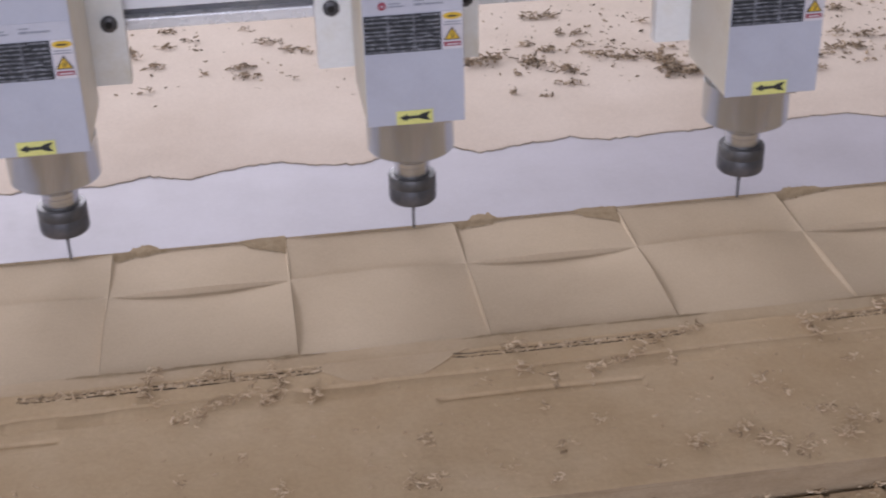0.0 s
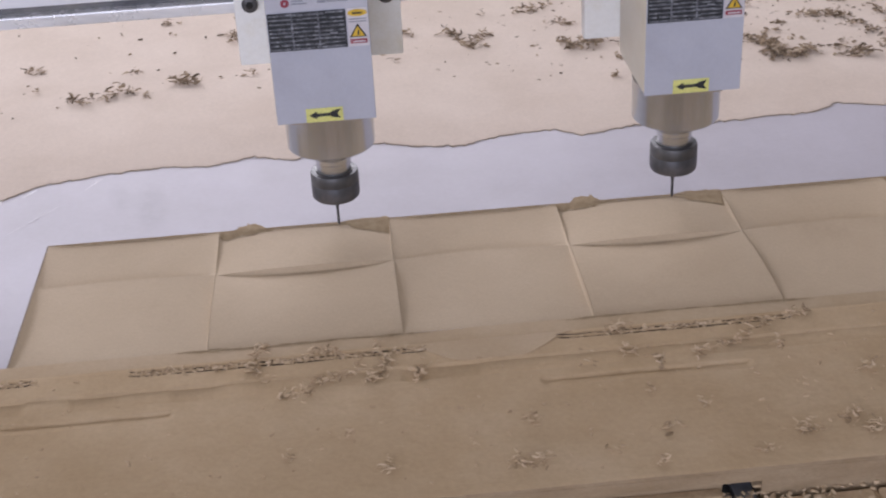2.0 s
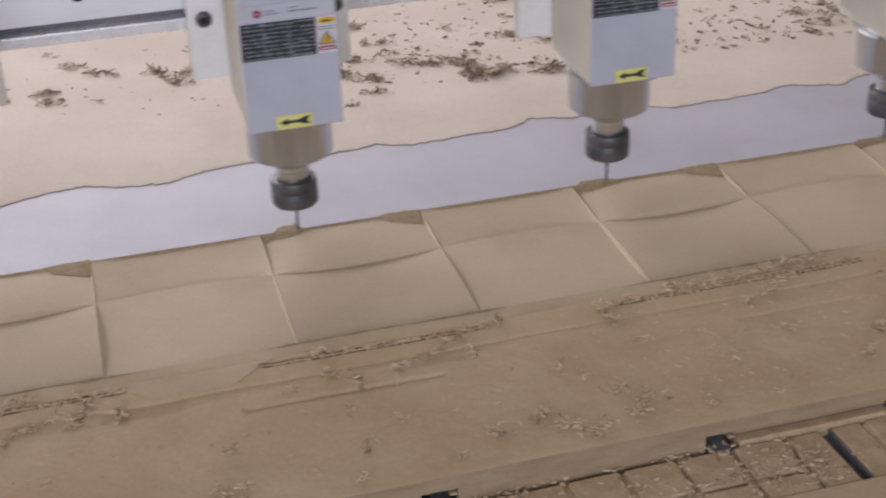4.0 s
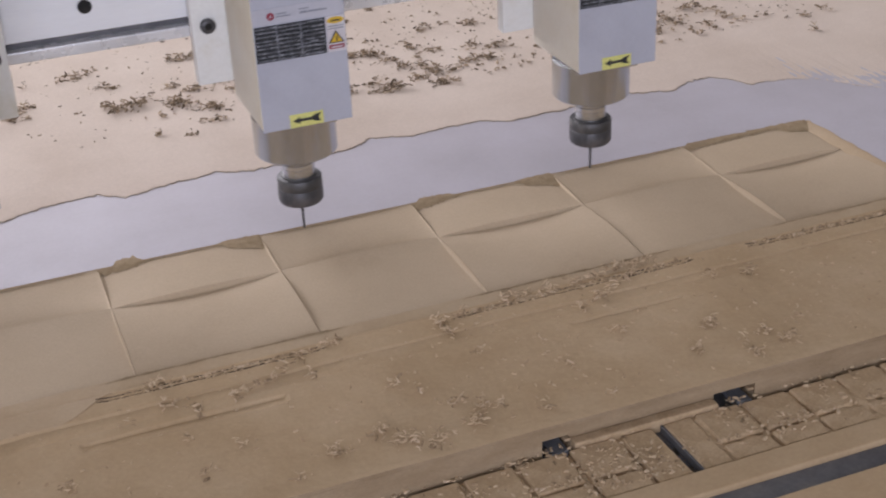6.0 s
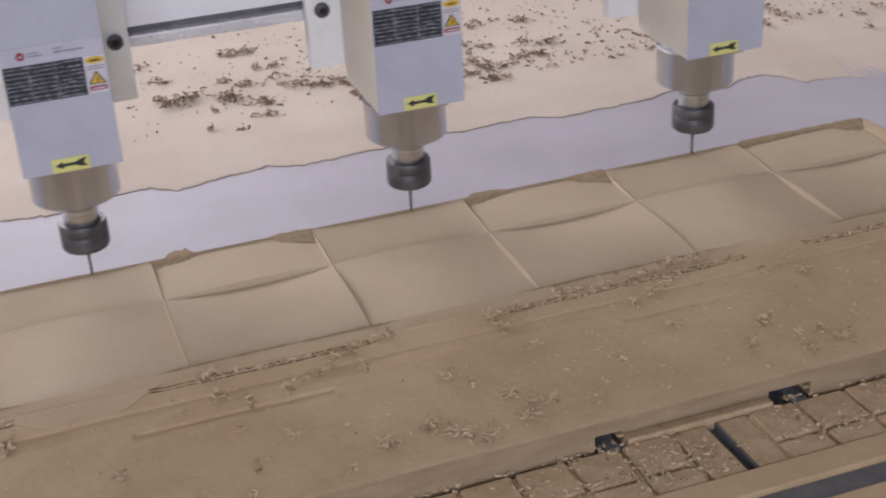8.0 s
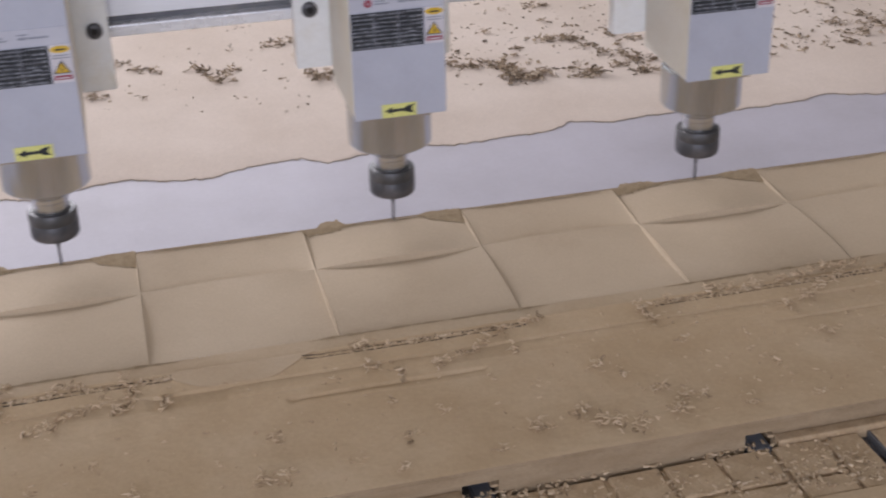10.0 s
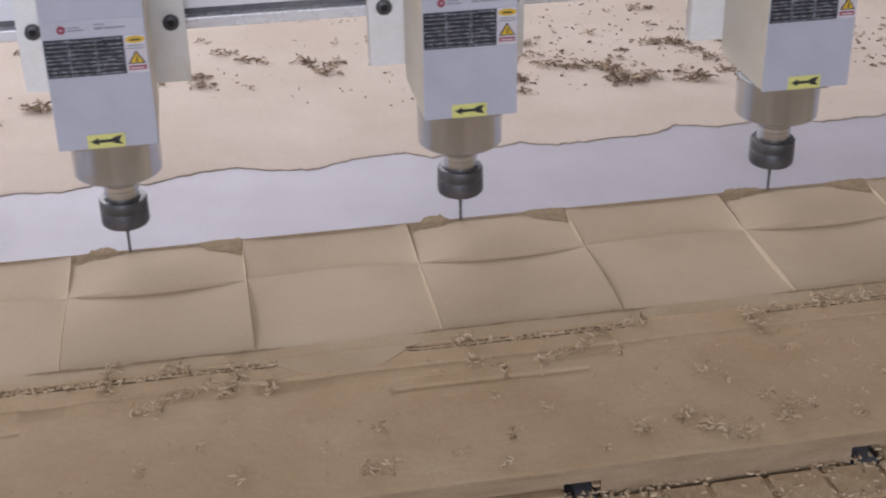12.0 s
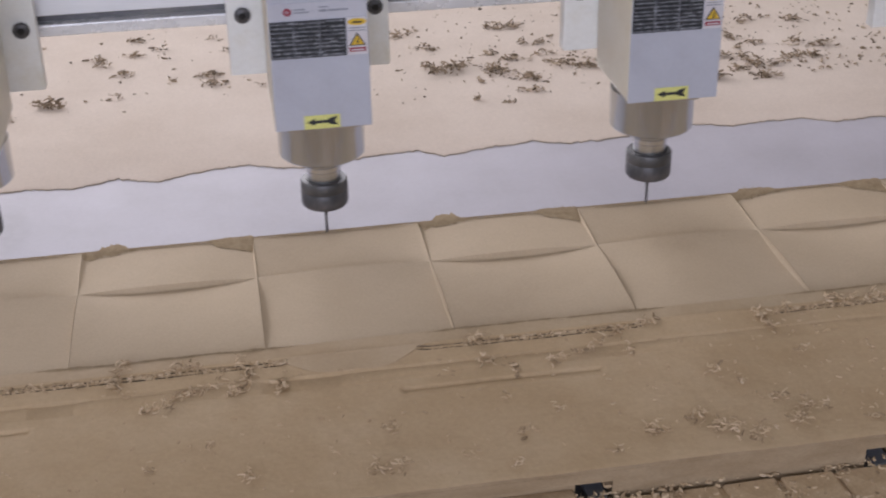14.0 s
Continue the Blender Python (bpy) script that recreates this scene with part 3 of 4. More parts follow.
    for nm, y0, y1, z1, m in (("edge_rail", -0.4865, -0.4618, -0.0178, DUST), ("outer_rail", -0.60, -0.5095, -0.0182, DUST)):
        part(nm, box(-0.5, 1.9, y0, y1, -0.06, z1, 0.0015), m, thing, "dust-covered aluminium edge rail")
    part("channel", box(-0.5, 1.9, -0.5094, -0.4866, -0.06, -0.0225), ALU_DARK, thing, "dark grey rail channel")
    return thing


bed()


# ---- shavings ----
def curl(bm, rng, at, length, width, lift, bend):
    """One curled shaving: a bent ribbon with thickness."""
    d, c = rng.uniform(0, 2 * math.pi), rng.uniform(-bend, bend)
    p, n = Vector(at), 5
    tilt = rng.uniform(-0.2, 0.5) * lift
    prev = None
    for k in range(n + 1):
        f = k / n
        w = width * (0.55 + 0.9 * f * (1 - f)) * rng.uniform(0.8, 1.2)
        side = Vector((-math.sin(d), math.cos(d), rng.uniform(-0.3, 0.3))) * w / 2
        t = Vector((0, 0, width * 0.42))
        ring = [bm.verts.new(p - side), bm.verts.new(p + side), bm.verts.new(p + side * 0.6 + t), bm.verts.new(p - side * 0.6 + t)]
        if prev:
            for a in range(4):
                bm.faces.new((prev[a], prev[(a + 1) % 4], ring[(a + 1) % 4], ring[a]))
        else:
            bm.faces.new(ring)
        prev = ring
        step = length / n
        p = p + Vector((math.cos(d) * step, math.sin(d) * step, step * tilt * math.cos(f * 3)))
        p.z = max(p.z, at[2] - 0.0004)
        d += c / n
    bm.faces.new(list(reversed(prev)))


CURLS = {}


def curl_meshes(material):
    """Two dozen curled shavings, 10 mm long, to be laid out at will."""
    if material.name not in CURLS:
        rng, made = random.Random(7), []
        for _ in range(24):
            bm = bmesh.new()
            curl(bm, rng, (0, 0, 0), 0.010, 0.010 * rng.uniform(0.16, 0.46), 0.8, 2.1)
            made.append(mesh_of("shaving", bm, material))
        CURLS[material.name] = made
    return CURLS[material.name]


def shaving_heap(rng, at, places, size, material, label, group):
    """A heap of single shavings at the given offsets from its middle."""
    thing = tagged(new("shavings_heap", None), label, "shavings", group)
    thing.matrix_basis = pose(*at)
    for x, y, z in places:
        ob = new("shaving", rng.choice(curl_meshes(material)))
        ob.parent = thing
        k = size * rng.uniform(0.5, 1.45) / 0.010
        ob.matrix_basis = pose(x, y, z, rng.uniform(-24, 24), rng.uniform(-26, 26), rng.uniform(0, 360)) @ Matrix.Diagonal((k, k, k, 1))
    return thing


def heap_places(rng, n, rx, ry, heap, angle):
    out = []
    for _ in range(n):
        a, b = rng.gauss(0, 0.45) * rx, rng.gauss(0, 0.45) * ry
        near = max(0.0, 1 - math.hypot(a / rx, b / ry))
        out.append((a * math.cos(angle) - b * math.sin(angle), a * math.sin(angle) + b * math.cos(angle), rng.uniform(0, heap) * near))
    return out


FAR_LEFT = [(0.033, 0.41, 1), (0.054, 0.337, 1), (0.038, 0.349, 1), (-0.085, 0.435, 2), (-0.071, 0.371, 0), (0.141, 0.509, 2), (0.06, 0.574, 1),
            (0.189, 0.572, 2), (0.217, 0.536, 1), (0.187, 0.515, 2), (0.285, 0.561, 1), (0.307, 0.508, 3), (0.333, 0.482, 2), (0.354, 0.469, 2), (0.278, 0.429, 3), (0.28, 0.399, 3),
            (0.176, 0.453, 2), (0.168, 0.378, 1), (0.152, 0.491, 1), (0.229, 0.423, 0), (0.225, 0.502, 0), (0.335, 0.384, 0), (0.574, 0.286, 0), (0.613, 0.431, 1), (0.638, 0.41, 2),
            (0.607, 0.378, 2), (0.62, 0.362, 2), (0.646, 0.342, 3), (0.643, 0.302, 2), (0.635, 0.528, 2), (0.661, 0.529, 2), (0.663, 0.46, 1)]
FAR_MIDDLE = [(0.681, 0.46, 1), (0.681, 0.419, 1), (0.693, 0.382, 2), (0.719, 0.366, 3), (0.749, 0.365, 4), (0.755, 0.318, 3), (0.775, 0.308, 3), (0.969, 0.345, 2), (0.992, 0.34, 1),
              (1.02, 0.379, 3), (1.023, 0.479, 2), (0.604, 0.271, 0), (0.769, 0.482, 1), (0.428, 0.411, 3), (0.406, 0.452, 2), (0.445, 0.446, 2), (0.449, 0.513, 0), (0.542, 0.469, 2),
              (0.61, 0.381, 3), (0.605, 0.278, 0), (0.862, 0.569, 2), (0.877, 0.566, 1), (0.835, 0.436, 2), (0.853, 0.433, 3), (0.868, 0.423, 2), (0.876, 0.391, 2)]
FAR_RIGHT = [(0.857, 0.503, 1), (0.791, 0.413, 1), (0.923, 0.425, 2), (0.944, 0.402, 2), (0.921, 0.333, 3), (0.89, 0.32, 2), (0.914, 0.289, 3), (0.906, 0.352, 2), (0.889, 0.365, 2),
             (0.997, 0.398, 2), (0.978, 0.389, 1), (0.98, 0.348, 2), (0.997, 0.343, 2), (0.921, 0.598, 1), (0.964, 0.492, 2), (1.21, 0.38, 3), (1.26, 0.364, 2), (1.311, 0.399, 3),
             (1.256, 0.402, 2), (1.188, 0.309, 2), (1.219, 0.329, 2), (1.293, 0.328, 1), (1.331, 0.347, 1), (1.423, 0.297, 1), (1.459, 0.305, 1), (1.403, 0.243, 1)]
NEAR_LEFT = [(0.261, -0.327, 1), (0.218, -0.344, 1), (0.284, -0.366, 2), (0.386, -0.327, 2), (0.371, -0.373, 3), (0.387, -0.372, 2), (0.344, -0.348, 0), (0.508, -0.327, 1), (0.479, -0.35, 1),
             (0.437, -0.37, 0), (0.466, -0.388, 1), (0.47, -0.25, 2), (0.581, -0.26, 2), (0.637, -0.303, 2), (0.653, -0.317, 1), (0.715, -0.287, 0), (0.569, -0.365, 3), (0.605, -0.355, 3),
             (0.617, -0.372, 3), (0.628, -0.374, 2), (0.641, -0.383, 3), (0.672, -0.344, 2), (0.674, -0.372, 4), (0.688, -0.355, 2)]
NEAR_RIGHT = [(0.537, -0.386, 1), (0.489, -0.264, 1), (0.44, -0.262, 0), (0.476, -0.307, 0), (0.7, -0.361, 1), (0.728, -0.378, 1), (0.77, -0.332, 1), (0.764, -0.288, 0), (0.711, -0.286, 0),
              (0.899, -0.328, 3), (0.869, -0.357, 2), (0.827, -0.304, 2), (0.783, -0.383, 1), (0.974, -0.266, 3), (0.942, -0.258, 2), (0.931, -0.353, 2), (0.943, -0.373, 3), (0.906, -0.379, 2),
              (0.967, -0.346, 1), (0.907, -0.361, 1), (0.523, -0.265, 1), (0.491, -0.27, 1), (0.819, -0.255, 2), (0.839, -0.246, 2)]


def strip_places(rng, way, n, spread, rise):
    """Offsets from the way's first point, strewn along it."""
    legs = [(p, q, math.dist(p, q)) for p, q in zip(way, way[1:])]
    out = []
    for (x0, y0), (x1, y1), d in legs:
        for _ in range(max(2, round(n * d / sum(g[2] for g in legs)))):
            f = rng.random()
            out.append((x0 + (x1 - x0) * f - way[0][0] + rng.gauss(0, spread), y0 + (y1 - y0) * f - way[0][1] + rng.gauss(0, spread), rng.uniform(0, rise)))
    return out


FAR_STRIPS = [
    ((0.396, 0.472), (0.406, 0.452), (0.428, 0.411), (0.437, 0.432), (0.447, 0.450)),
    ((-0.035, 0.339), (-0.018, 0.326), (0, 0.332), (0.016, 0.342), (0.026, 0.363)),
    ((0.536, 0.382), (0.551, 0.384), (0.579, 0.397)),
    ((0.49, 0.517), (0.512, 0.521), (0.538, 0.533)),
    ((0.528, 0.406), (0.541, 0.384), (0.556, 0.388), (0.582, 0.405)),
    ((0.766, 0.356), (0.761, 0.317), (0.758, 0.302)),
    ((0.777, 0.319), (0.794, 0.31), (0.806, 0.325)),
    ((0.834, 0.294), (0.848, 0.293), (0.863, 0.302)),
    ((0.085, 0.371), (0.109, 0.362)),
    ((0.675, 0.393), (0.702, 0.367), (0.727, 0.358), (0.757, 0.355)),
    ((0.753, 0.343), (0.758, 0.315), (0.787, 0.303)),
]
NEAR_STRIPS = [
    ((0.188, -0.224), (0.193, -0.208), (0.2, -0.201)),
    ((0.186, -0.226), (0.197, -0.246)),
    ((0.233, -0.259), (0.246, -0.251), (0.261, -0.249), (0.27, -0.238)),
    ((0.211, -0.27), (0.221, -0.268), (0.233, -0.267)),
    ((0.23, -0.218), (0.243, -0.213), (0.254, -0.221)),
    ((0.286, -0.212), (0.289, -0.232), (0.289, -0.255)),
    ((0.272, -0.263), (0.282, -0.249)),
    ((0.31, -0.264), (0.317, -0.249)),
    ((0.46, -0.222), (0.473, -0.216)),
    ((0.583, -0.227), (0.567, -0.241), (0.551, -0.249), (0.532, -0.256), (0.518, -0.259)),
    ((0.603, -0.22), (0.622, -0.218)),
    ((0.698, -0.22), (0.702, -0.234), (0.705, -0.248)),
    ((0.891, -0.218), (0.855, -0.239), (0.838, -0.248)),
    ((0.862, -0.207), (0.89, -0.207), (0.915, -0.209)),
    ((0.697, -0.23), (0.705, -0.229), (0.726, -0.221)),
    ((0.766, -0.211), (0.781, -0.213), (0.812, -0.215)),
    ((0.829, -0.214), (0.861, -0.214)),
]


def heaps():
    rng = random.Random(21)
    for x, y, s in FAR_LEFT + FAR_MIDDLE + FAR_RIGHT:
        pl = heap_places(rng, (6, 12, 24, 38, 54)[s], (0.006, 0.010, 0.015, 0.021, 0.030)[s], (0.004, 0.006, 0.008, 0.010, 0.012)[s], 0.008, rng.uniform(-0.5, 0.4))
        shaving_heap(rng, (x, y, 0.0017), pl, 0.0066, CHIP_FAR, "small heap of curled brown wood shavings on pale dust", "shavings on the far dust")
    for x, y, s in NEAR_LEFT + NEAR_RIGHT:
        pl = heap_places(rng, (5, 10, 20, 32, 46)[s], (0.0032, 0.005, 0.0072, 0.0095, 0.012)[s], (0.003, 0.0042, 0.0056, 0.007, 0.0085)[s], 0.013, rng.uniform(-0.4, 0.6))
        shaving_heap(rng, (x, y, near_profile(x, y) - 0.0004), pl, 0.0047, CHIP_NEAR, "small clump of curled beige wood shavings on brown dust", "shavings on the near dust")
    for way in FAR_STRIPS:
        shaving_heap(rng, (*way[0], 0.0017), strip_places(rng, way, 46, 0.0042, 0.006), 0.0076, CHIP_FAR, "long twisted brown strip of shavings on pale dust", "shavings on the far dust")


heaps()


def ridges():
    """Crumbs heaped along the trial cut, and strips lying across it."""
    rng = random.Random(33)
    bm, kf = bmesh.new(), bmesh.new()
    for x0, x1 in KERFS:
        bare = 0.45 if x0 == 0.421 else 0.0
        for _ in range(int(1900 * (x1 - x0))):
            x = rng.uniform(x0, x1)
            if x - x0 < bare * (x1 - x0) * rng.random():
                continue
            s = rng.choice((1.0, 1.0, 1.0, 1.7)) * rng.uniform(0.0011, 0.0032)
            curl(bm, rng, (x, -0.2228 + rng.gauss(0, 0.0017), 0.0010 + rng.uniform(0, 0.0026)), s, s * rng.uniform(0.35, 0.8), 0.5, 1.6)
        # dark ribbons laid over the shallow grooves paint in the kerfs' shade
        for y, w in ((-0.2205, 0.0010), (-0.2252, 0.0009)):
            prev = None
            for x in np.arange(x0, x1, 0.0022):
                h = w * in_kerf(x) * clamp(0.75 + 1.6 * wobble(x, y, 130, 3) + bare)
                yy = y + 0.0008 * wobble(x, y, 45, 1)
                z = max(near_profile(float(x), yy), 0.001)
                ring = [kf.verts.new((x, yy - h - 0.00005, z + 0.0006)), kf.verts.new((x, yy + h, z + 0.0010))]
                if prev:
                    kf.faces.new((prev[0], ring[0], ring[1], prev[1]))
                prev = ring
    tagged(new("kerf_shade", mesh_of("kerf_shade", kf, GASKET_AND_SHADE)), "dark ribbons painted as shade in the narrow kerfs of a trial cut", "saw cut", kind="stuff")
    tagged(new("cut_crumbs", mesh_of("cut_crumbs", bm, CHIP_NEAR)), "ragged line of beige crumbs along a trial cut", "shavings", kind="stuff")
    for way in NEAR_STRIPS:
        n = 16 + int(620 * sum(math.dist(p, q) for p, q in zip(way, way[1:])))
        shaving_heap(rng, (*way[0], 0.0018), strip_places(rng, way, n, 0.0016, 0.0045), 0.0056, CHIP_NEAR, "tangled strip of beige wood shavings across a cut", "shavings on the near dust")


ridges()


def scatter():
    rng = random.Random(55)
    bm = bmesh.new()
    for _ in range(2100):
        x = rng.uniform(-0.2, 1.45)
        y = rng.uniform(0.22, 0.75)
        if rng.random() > 0.25 + 0.75 * max(0, min(1, (x - 0.3) / 0.5)) or y < 0.30 + 0.05 * wobble(x, 0, 9):
            continue
        s = rng.uniform(0.001, 0.0048)
        curl(bm, rng, (x, y, 0.002), s, s * rng.uniform(0.3, 0.75), 0.6, 1.5)
    for _ in range(520):
        x, y = rng.uniform(0.58, 1.38), 0.29 + abs(rng.gauss(0, 0.13))
        if wobble(x, y, 11, 7) < rng.uniform(-0.5, 0.35) or y > 0.9:
            continue
        for _ in range(rng.choice((1, 1, 2, 3, 5))):
            s = rng.uniform(0.002, 0.007)
            curl(bm, rng, (x + rng.gauss(0, 0.004), y + rng.gauss(0, 0.003), 0.002 + rng.uniform(0, 0.002)), s, s * rng.uniform(0.3, 0.65), 0.6, 1.6)
    tagged(new("far_flecks", mesh_of("far_flecks", bm, CHIP_FAR)), "scattered small brown flecks of wood on pale dust", "shavings", kind="stuff")
    bm = bmesh.new()
    for _ in range(1200):
        x, y = rng.uniform(-0.1, 1.4), rng.uniform(-0.388, -0.225)
        if rng.random() > 0.4 + 0.6 * max(0, min(1, (x - 0.35) / 0.4)):
            continue
        s = rng.uniform(0.0010, 0.0042)
        curl(bm, rng, (x, y, near_profile(x, y) - 0.0001), s, s * rng.uniform(0.4, 0.75), 0.2, 1.5)
    tagged(new("near_flecks", mesh_of("near_flecks", bm, CRUMB)), "scattered beige crumbs of wood on brown dust", "shavings", kind="stuff")
    bm = bmesh.new()
    for _ in range(900):
        # crumbs lodged in the joints between the blocks
        x, y = rng.uniform(0.3, 1.4), rng.choice((-0.4389, -0.3982, -0.4389)) + rng.gauss(0, 0.0016)
        if rng.random() < 0.45:
            x, y = 0.728 + 0.042 * rng.randint(-10, 14) + rng.gauss(0, 0.0016), rng.uniform(-0.46, -0.398)
        if 0.775 < x < 0.83:
            continue
        s = rng.uniform(0.0015, 0.0045)
        curl(bm, rng, (x, y, -0.0197), s, s * rng.uniform(0.35, 0.8), 0.5, 1.6)
    for _ in range(6000):
        x, y = rng.uniform(0.3, 1.4), rng.uniform(-0.46, -0.397)
        if 0.797 < x < 0.8105 or wobble(x, y, 20, 2) + wobble(x, y, 45, 5) * 0.5 < rng.uniform(-0.4, 0.45):
            continue
        s = rng.choice((1.0, 1.0, 1.0, 1.6)) * rng.uniform(0.001, 0.0034)
        curl(bm, rng, (x, y, -0.0192), s, s * rng.uniform(0.4, 0.9), 0.5, 1.6)
    tagged(new("bed_chips", mesh_of("bed_chips", bm, CHIP_NEAR)), "beige chips strewn over the vacuum grid", "shavings", kind="stuff")


scatter()


def bed_dust():
    """Uneven drifts that lie on the blocks and half fill the joints."""
    xs, ys = np.arange(0.30, 1.42, 0.0014), np.arange(-0.4665, -0.4035, 0.0014)
    yy, xx = np.meshgrid(ys, xs, indexing="ij")
    zz = np.array([[-0.0223 + 0.0030 * wobble(x, y, 24, 2) + 0.0024 * wobble(x, y, 75, 5) + 0.0012 * wobble(x, y, 210, 8) for x in xs] for y in ys])
    zz[:, (xs > 0.776) & (xs < 0.836)] = -0.0262
    ob = new("bed_dust", grid_mesh("bed_dust", xx, yy, zz, BED_DUST, -0.0268))
    tagged(ob, "lumpy drifts of wood dust over the vacuum grid", "wood dust", kind="stuff")


bed_dust()


# ---- spindles ----
def spindle():
    """A square air-cooled router spindle on its mounting plate; origin at the cutter's tip line."""
    s = new("router_spindle", None)
    tagged(s, "square blue-grey router spindle with black collet nut and fine cutter", "spindle", "spindles on the carriage")
    cx, hw, yf, yb, zb, zt = -0.0010, 0.0408, -0.0549, 0.0455, 0.1256, 0.46
    body = part("housing", box(cx - hw, cx + hw, yf, yb - 0.001, zb, zt, 0.0022, 3), BODY_SIDE, s, "cream painted square housing with dusty sides")
    sharp_smooth(body)
    part("front_cover", box(cx - hw + 0.0004, cx + hw - 0.0002, yf - 0.0016, yf - 0.0001, zb - 0.0006, zt, 0.0006), BODY, s, "blue-grey painted front cover")
    # ventilation grille
    gx0, gx1, gz0, gz1 = cx - hw + 0.0012, cx + 0.0222, 0.1886, 0.2201
    y = yf - 0.0018
    gr = part("grille", flat_shape(rect(gx0, gx1, gz0, gz1), y, 0.0006), INK, s, "dark slotted ventilation grille")
    rng = random.Random(3)
    rows = 9
    for k in range(rows):
        z = gz0 + (k + 0.5) * (gz1 - gz0) / rows
        cuts = [0.015, *sorted(rng.uniform(0.1, 0.9) for _ in range(5)), 0.985]
        for a, b in zip(cuts, cuts[1:]):
            if b - a < 0.03:
                continue
            x0, x1, dz = gx0 + a * (gx1 - gx0), gx0 + (b - 0.006) * (gx1 - gx0), rng.gauss(0, 0.00022)
            part("grille_slat", box(x0, x1, y - 0.0018, y - 0.0007, z - rng.uniform(0.0003, 0.0008) + dz, z + rng.uniform(0.0003, 0.0008) + dz), GRILLE, gr)
    for a in (0.31, 0.65):
        x = gx0 + a * (gx1 - gx0)
        part("grille_rib", box(x - 0.0006, x + 0.0006, y - 0.0022, y - 0.0008, gz0, gz1), GRILLE, gr)
    # name strip with emblem and unreadable print
    ns = part("name_strip", flat_shape(rect(cx - hw + 0.001, cx + hw - 0.001, 0.2211, 0.2351), yf - 0.0017, 0.0005), LABEL, s, "silver name strip with red emblem")
    part("emblem", flat_shape(disc(-0.0255, 0.2281, 0.0034), yf - 0.0023, 0.0004), RED, ns, "round red emblem")
    part("emblem_core", flat_shape(disc(-0.0255, 0.2281, 0.0009), yf - 0.0028, 0.0003), LABEL, ns)
    for x0, x1, z0, z1 in ((-0.0205, -0.011, 0.2289, 0.2302), (-0.0205, -0.008, 0.2266, 0.2278), (0.000, 0.008, 0.2304, 0.2314), (0.000, 0.0065, 0.2268, 0.2288), (0.0075, 0.0235, 0.2270, 0.2286)):
        part("print_bar", flat_shape(rect(x0, x1, z0, z1), yf - 0.0023, 0.0003), GREY_INK, ns)
    # warning stickers
    ws = part("warning_sticker", flat_shape(rect(0.0222, 0.0388, 0.1886, 0.2204), yf - 0.0017, 0.0005), PAPER, s, "white warning sticker with yellow triangle")
    ys = yf - 0.0023
    part("amber_oval", flat_shape([(0.0305 + 0.0078 * math.cos(a) * (1 if abs(math.cos(a)) > 0.6 else 1.0), 0.2166 + 0.0029 * math.sin(a)) for a in np.linspace(0, 2 * math.pi, 18, endpoint=False)], ys, 0.0004), AMBER, ws)
    part("print_bar", flat_shape(rect(0.0265, 0.0345, 0.2158, 0.2171), ys - 0.0006, 0.0003), INK, ws)
    for z in (0.2111, 0.2089):
        part("print_bar", flat_shape(rect(0.0235, 0.0375, z, z + 0.0008), ys, 0.0003), GREY_INK, ws)
    part("triangle_rim", flat_shape([(0.0232, 0.1964), (0.0372, 0.1964), (0.0302, 0.2076)], ys, 0.0004), INK, ws)
    part("triangle", flat_shape([(0.0250, 0.1974), (0.0354, 0.1974), (0.0302, 0.2058)], ys - 0.0006, 0.0004), AMBER, ws)
    part("bolt_mark", flat_shape([(0.0296, 0.1982), (0.0308, 0.1982), (0.0312, 0.2011), (0.0305, 0.2031), (0.0298, 0.2011)], ys - 0.0012, 0.0003), INK, ws)
    part("red_bar", flat_shape(rect(0.0235, 0.0372, 0.1912, 0.1948), ys, 0.0004), RED, ws)
    part("print_bar", flat_shape(rect(0.0255, 0.0355, 0.1924, 0.1934), ys - 0.0006, 0.0003), PAPER, ws)
    # turning-direction sticker
    ar = part("arrow_sticker", flat_shape(rect(-0.0175, 0.0128, 0.1256, 0.1376), yf - 0.0018, 0.0006), YELLOW, s, "yellow sticker with a black arrow")
    pts = [(-0.0150, 0.1318), (-0.0090, 0.1348), (-0.0084, 0.1330), (0.0020, 0.1332), (0.0042, 0.1348), (0.0108, 0.1362), (0.0080, 0.1319), (0.0108, 0.1282), (0.0042, 0.1293), (0.0022, 0.1307), (-0.0084, 0.1305), (-0.0090, 0.1287)]
    part("arrow", flat_shape(pts, yf - 0.0026, 0.0004), INK, ar, "black arrow")
    # nose
    part("nose_flange", box(cx - 0.031, cx + 0.031, -0.0420, 0.034, 0.1170, 0.1256, 0.002), STEEL, s, "steel flange under the housing")
    ho = part("nose", turned([(0.0366, 0.0802), (0.0381, 0.0818), (0.0383, 0.0960), (0.0385, 0.1172)], 64), STEEL, s, "turned steel spindle nose dulled by dust, with reflection streaks in its colour", True)
    sharp_smooth(ho)
    ne = part("shaft", turned([(0.0152, 0.0550), (0.0154, 0.0640), (0.0158, 0.0645), (0.0158, 0.0688), (0.0150, 0.0692), (0.0150, 0.0720), (0.0159, 0.0724), (0.0159, 0.0806)], 40), BRIGHT, s, "bright steel shaft", True)
    sharp_smooth(ne)
    sharp_smooth(part("collet_collar", turned([(0.0208, 0.0442), (0.0211, 0.0448), (0.0211, 0.0528), (0.0203, 0.0545), (0.0162, 0.0548), (0.0160, 0.0560)], 48), GREY_STEEL, s, "worn grey upper ring of the nut", True))
    nut = part("collet_nut", turned([(0.0120, 0.0286), (0.0194, 0.0290), (0.0208, 0.0306), (0.0212, 0.0330), (0.0212, 0.0432), (0.0206, 0.0441)], 48), NUT, s, "black collet nut", True)
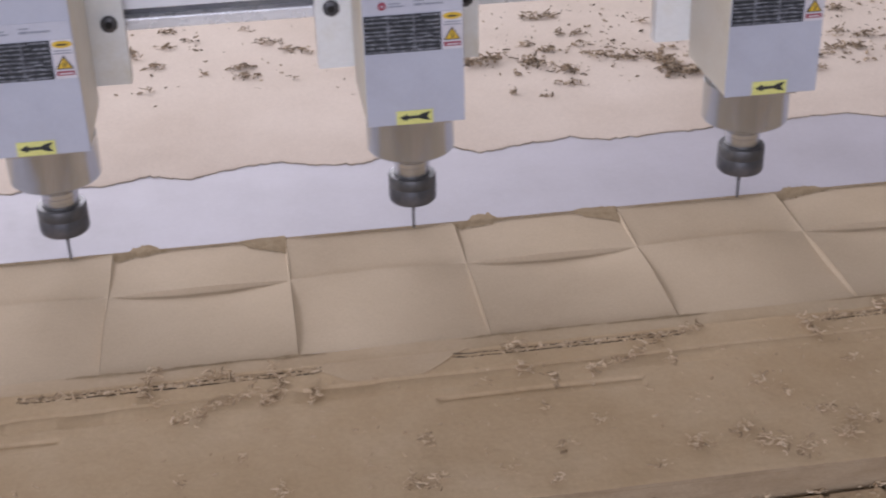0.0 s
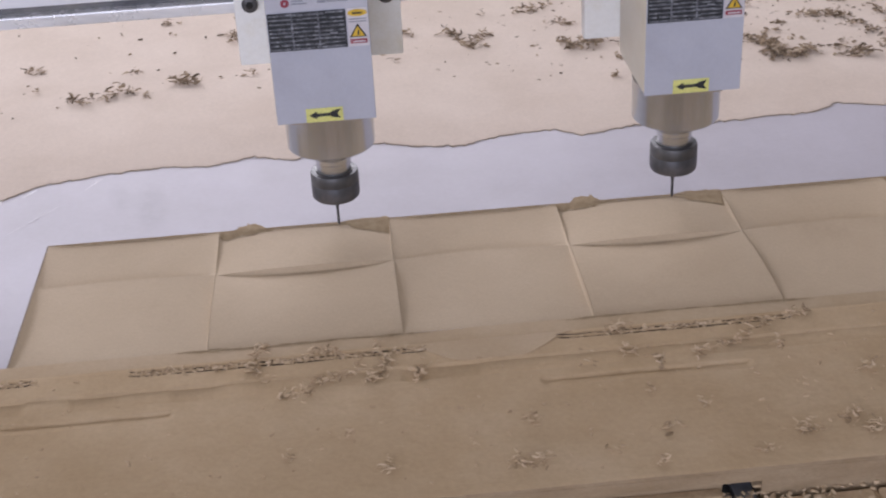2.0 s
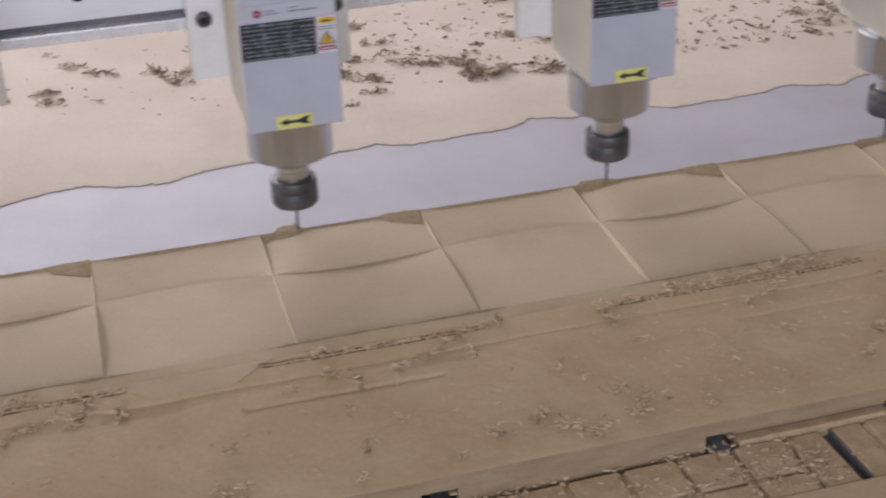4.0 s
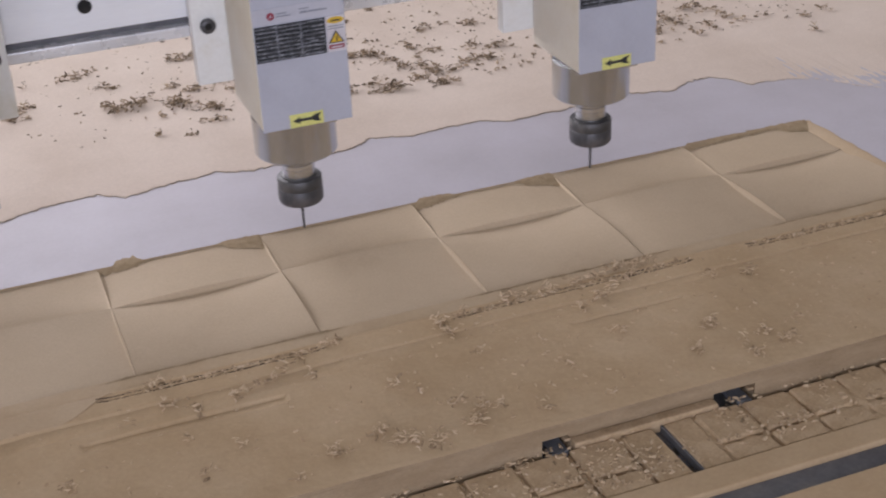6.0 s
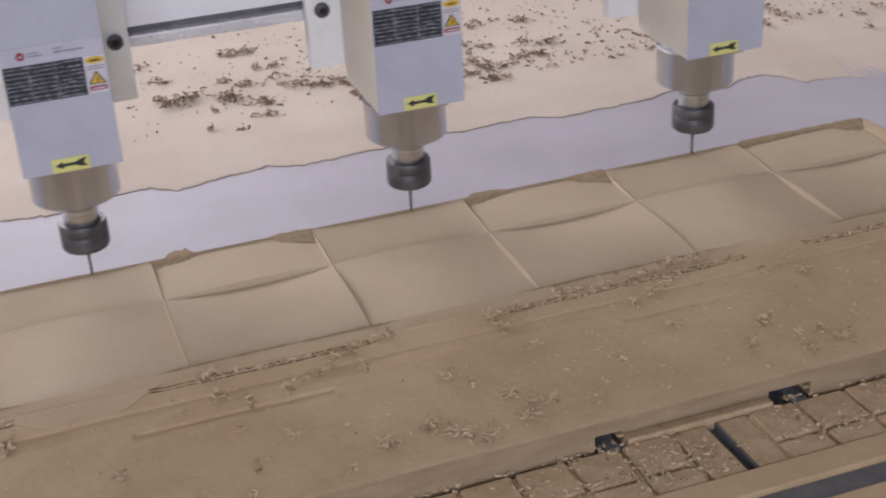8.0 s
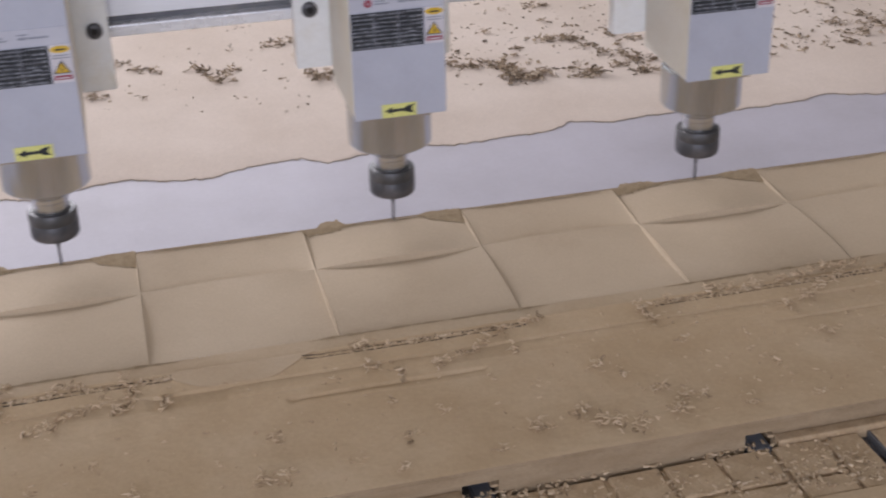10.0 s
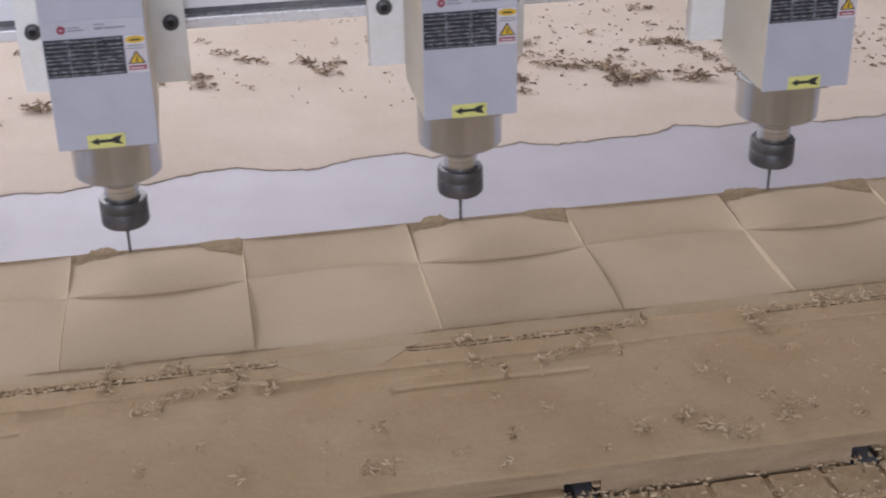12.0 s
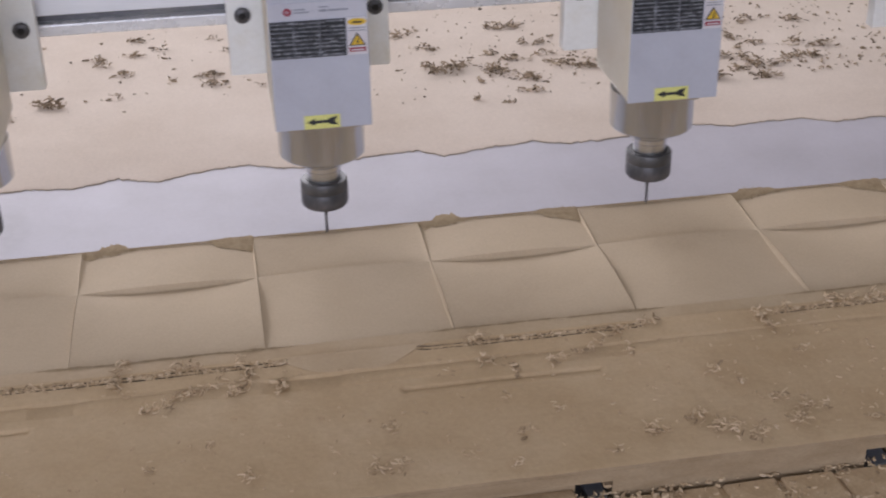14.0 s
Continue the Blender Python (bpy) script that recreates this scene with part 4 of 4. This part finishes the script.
    sharp_smooth(nut)
    part("nut_face", turned([(0.0035, 0.0272), (0.0118, 0.0279), (0.0119, 0.0289)], 32), NUT, nut)
    part("cutter", turned([(0.0005, -0.0030), (0.0012, -0.0010), (0.0012, 0.0160), (0.0016, 0.0175), (0.0016, 0.0282)], 16), NUT, s, "thin dark steel cutter", True)
    # mounting plate
    mp = part("mount_plate", box(-0.0735, 0.0700, 0.0456, 0.0600, 0.1400, 0.46, 0.0018, 2), PLATE, s, "grey-white painted mounting plate")
    sharp_smooth(mp)
    for x in (-0.0595, 0.0575):
        for z in (0.1962, 0.33):
            b = part("bolt", turned([(0.0040, 0.0), (0.0066, 0.0004), (0.0070, 0.0016), (0.0070, 0.0044), (0.0062, 0.0052)], 24), NUT, mp, "black socket-head bolt", True)
            b.matrix_basis = pose(x, 0.0457, z, 90)
            h = part("bolt_socket", turned([(0.0034, 0.0), (0.0034, 0.0009)], 6), BLACK, mp)
            h.matrix_basis = pose(x, 0.0457 - 0.0049, z, 90)
    return s


SPINDLES = [spindle()]
for k in (1, 2, 3):
    SPINDLES.append(copy_thing(SPINDLES[0], Matrix.Translation((k * 2 * W, 0, 0))))


def carriage():
    c = new("spindle_carriage", None)
    tagged(c, "long extruded aluminium carriage beam with a dark slot", "machine beam")
    x0, x1 = -0.75, 1.25
    part("face_plate", box(x0, x1, 0.0625, 0.085, 0.2015, 0.46, 0.0008), ALU, c, "smooth aluminium face plate")
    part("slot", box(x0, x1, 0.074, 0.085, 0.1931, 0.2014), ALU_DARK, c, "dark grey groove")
    part("lower_lip", box(x0, x1, 0.0632, 0.085, 0.1822, 0.1930, 0.0016), LIP, c, "bright aluminium lower lip")
    part("back_beam", box(x0, x1, 0.0852, 0.16, 0.1800, 0.46, 0.002), FRAME, c)
    for k in range(4):
        x = -0.162 + k * 2 * W
        h = part("plate_hole", turned([(0.0062, 0.0), (0.0064, 0.0012)], 24), BLACK, c, "dark bolt hole")
        h.matrix_basis = pose(x, 0.0626, 0.2252, 90)
    return c


CARRIAGE = carriage()

# the crosswise travel of the first spindle: seconds, metres along the beam, metres of lift
TRAVEL = [
    (0.0, 0.1162, 0.0), (0.5, 0.1487, -0.001), (0.75, 0.1535, -0.0025), (1.0, 0.1557, -0.003), (1.5, 0.1977, 0.0), (2.0, 0.2597, -0.001), (2.5, 0.2987, -0.003),
    (3.0, 0.2932, -0.0025), (3.5, 0.2457, 0.0), (4.0, 0.1882, 0.0), (4.2, 0.1672, -0.001), (4.4, 0.1570, -0.0025), (4.6, 0.1535, -0.003), (4.9, 0.1510, -0.002), (5.2, 0.1290, 0.0), (5.7, 0.0760, 0.0), (6.1, 0.0345, 0.0),
    (6.3, 0.0193, 0.0), (6.5, 0.0058, 0.0), (6.75, 0.0025, -0.0004), (7.0, 0.0033, -0.0004), (7.2, 0.0148, 0.0), (7.5, 0.0440, 0.0), (8.0, 0.1000, 0.0), (8.4, 0.1400, -0.001), (8.6, 0.1505, -0.002), (8.9, 0.1540, -0.003), (9.15, 0.1570, -0.003),
    (9.3, 0.1645, -0.0022), (9.5, 0.1808, -0.001), (10.0, 0.2395, 0.0005), (10.5, 0.2938, -0.001), (10.75, 0.3005, -0.002), (11.0, 0.3010, -0.002), (11.5, 0.2645, 0.0), (12.0, 0.2042, 0.0005),
    (12.5, 0.1585, -0.003), (12.75, 0.1550, -0.0025), (13.0, 0.1545, -0.0015), (13.5, 0.1236, 0.0), (13.8, 0.0965, 0.0), (14.0, 0.0680, 0.0),
]


def motions():
    for k, s in enumerate(SPINDLES):
        walk(s, [(t, pose(x + k * 2 * W, 0, z)) for t, x, z in TRAVEL])
    walk(CARRIAGE, [(t, pose(x, 0, z)) for t, x, z in TRAVEL])


motions()
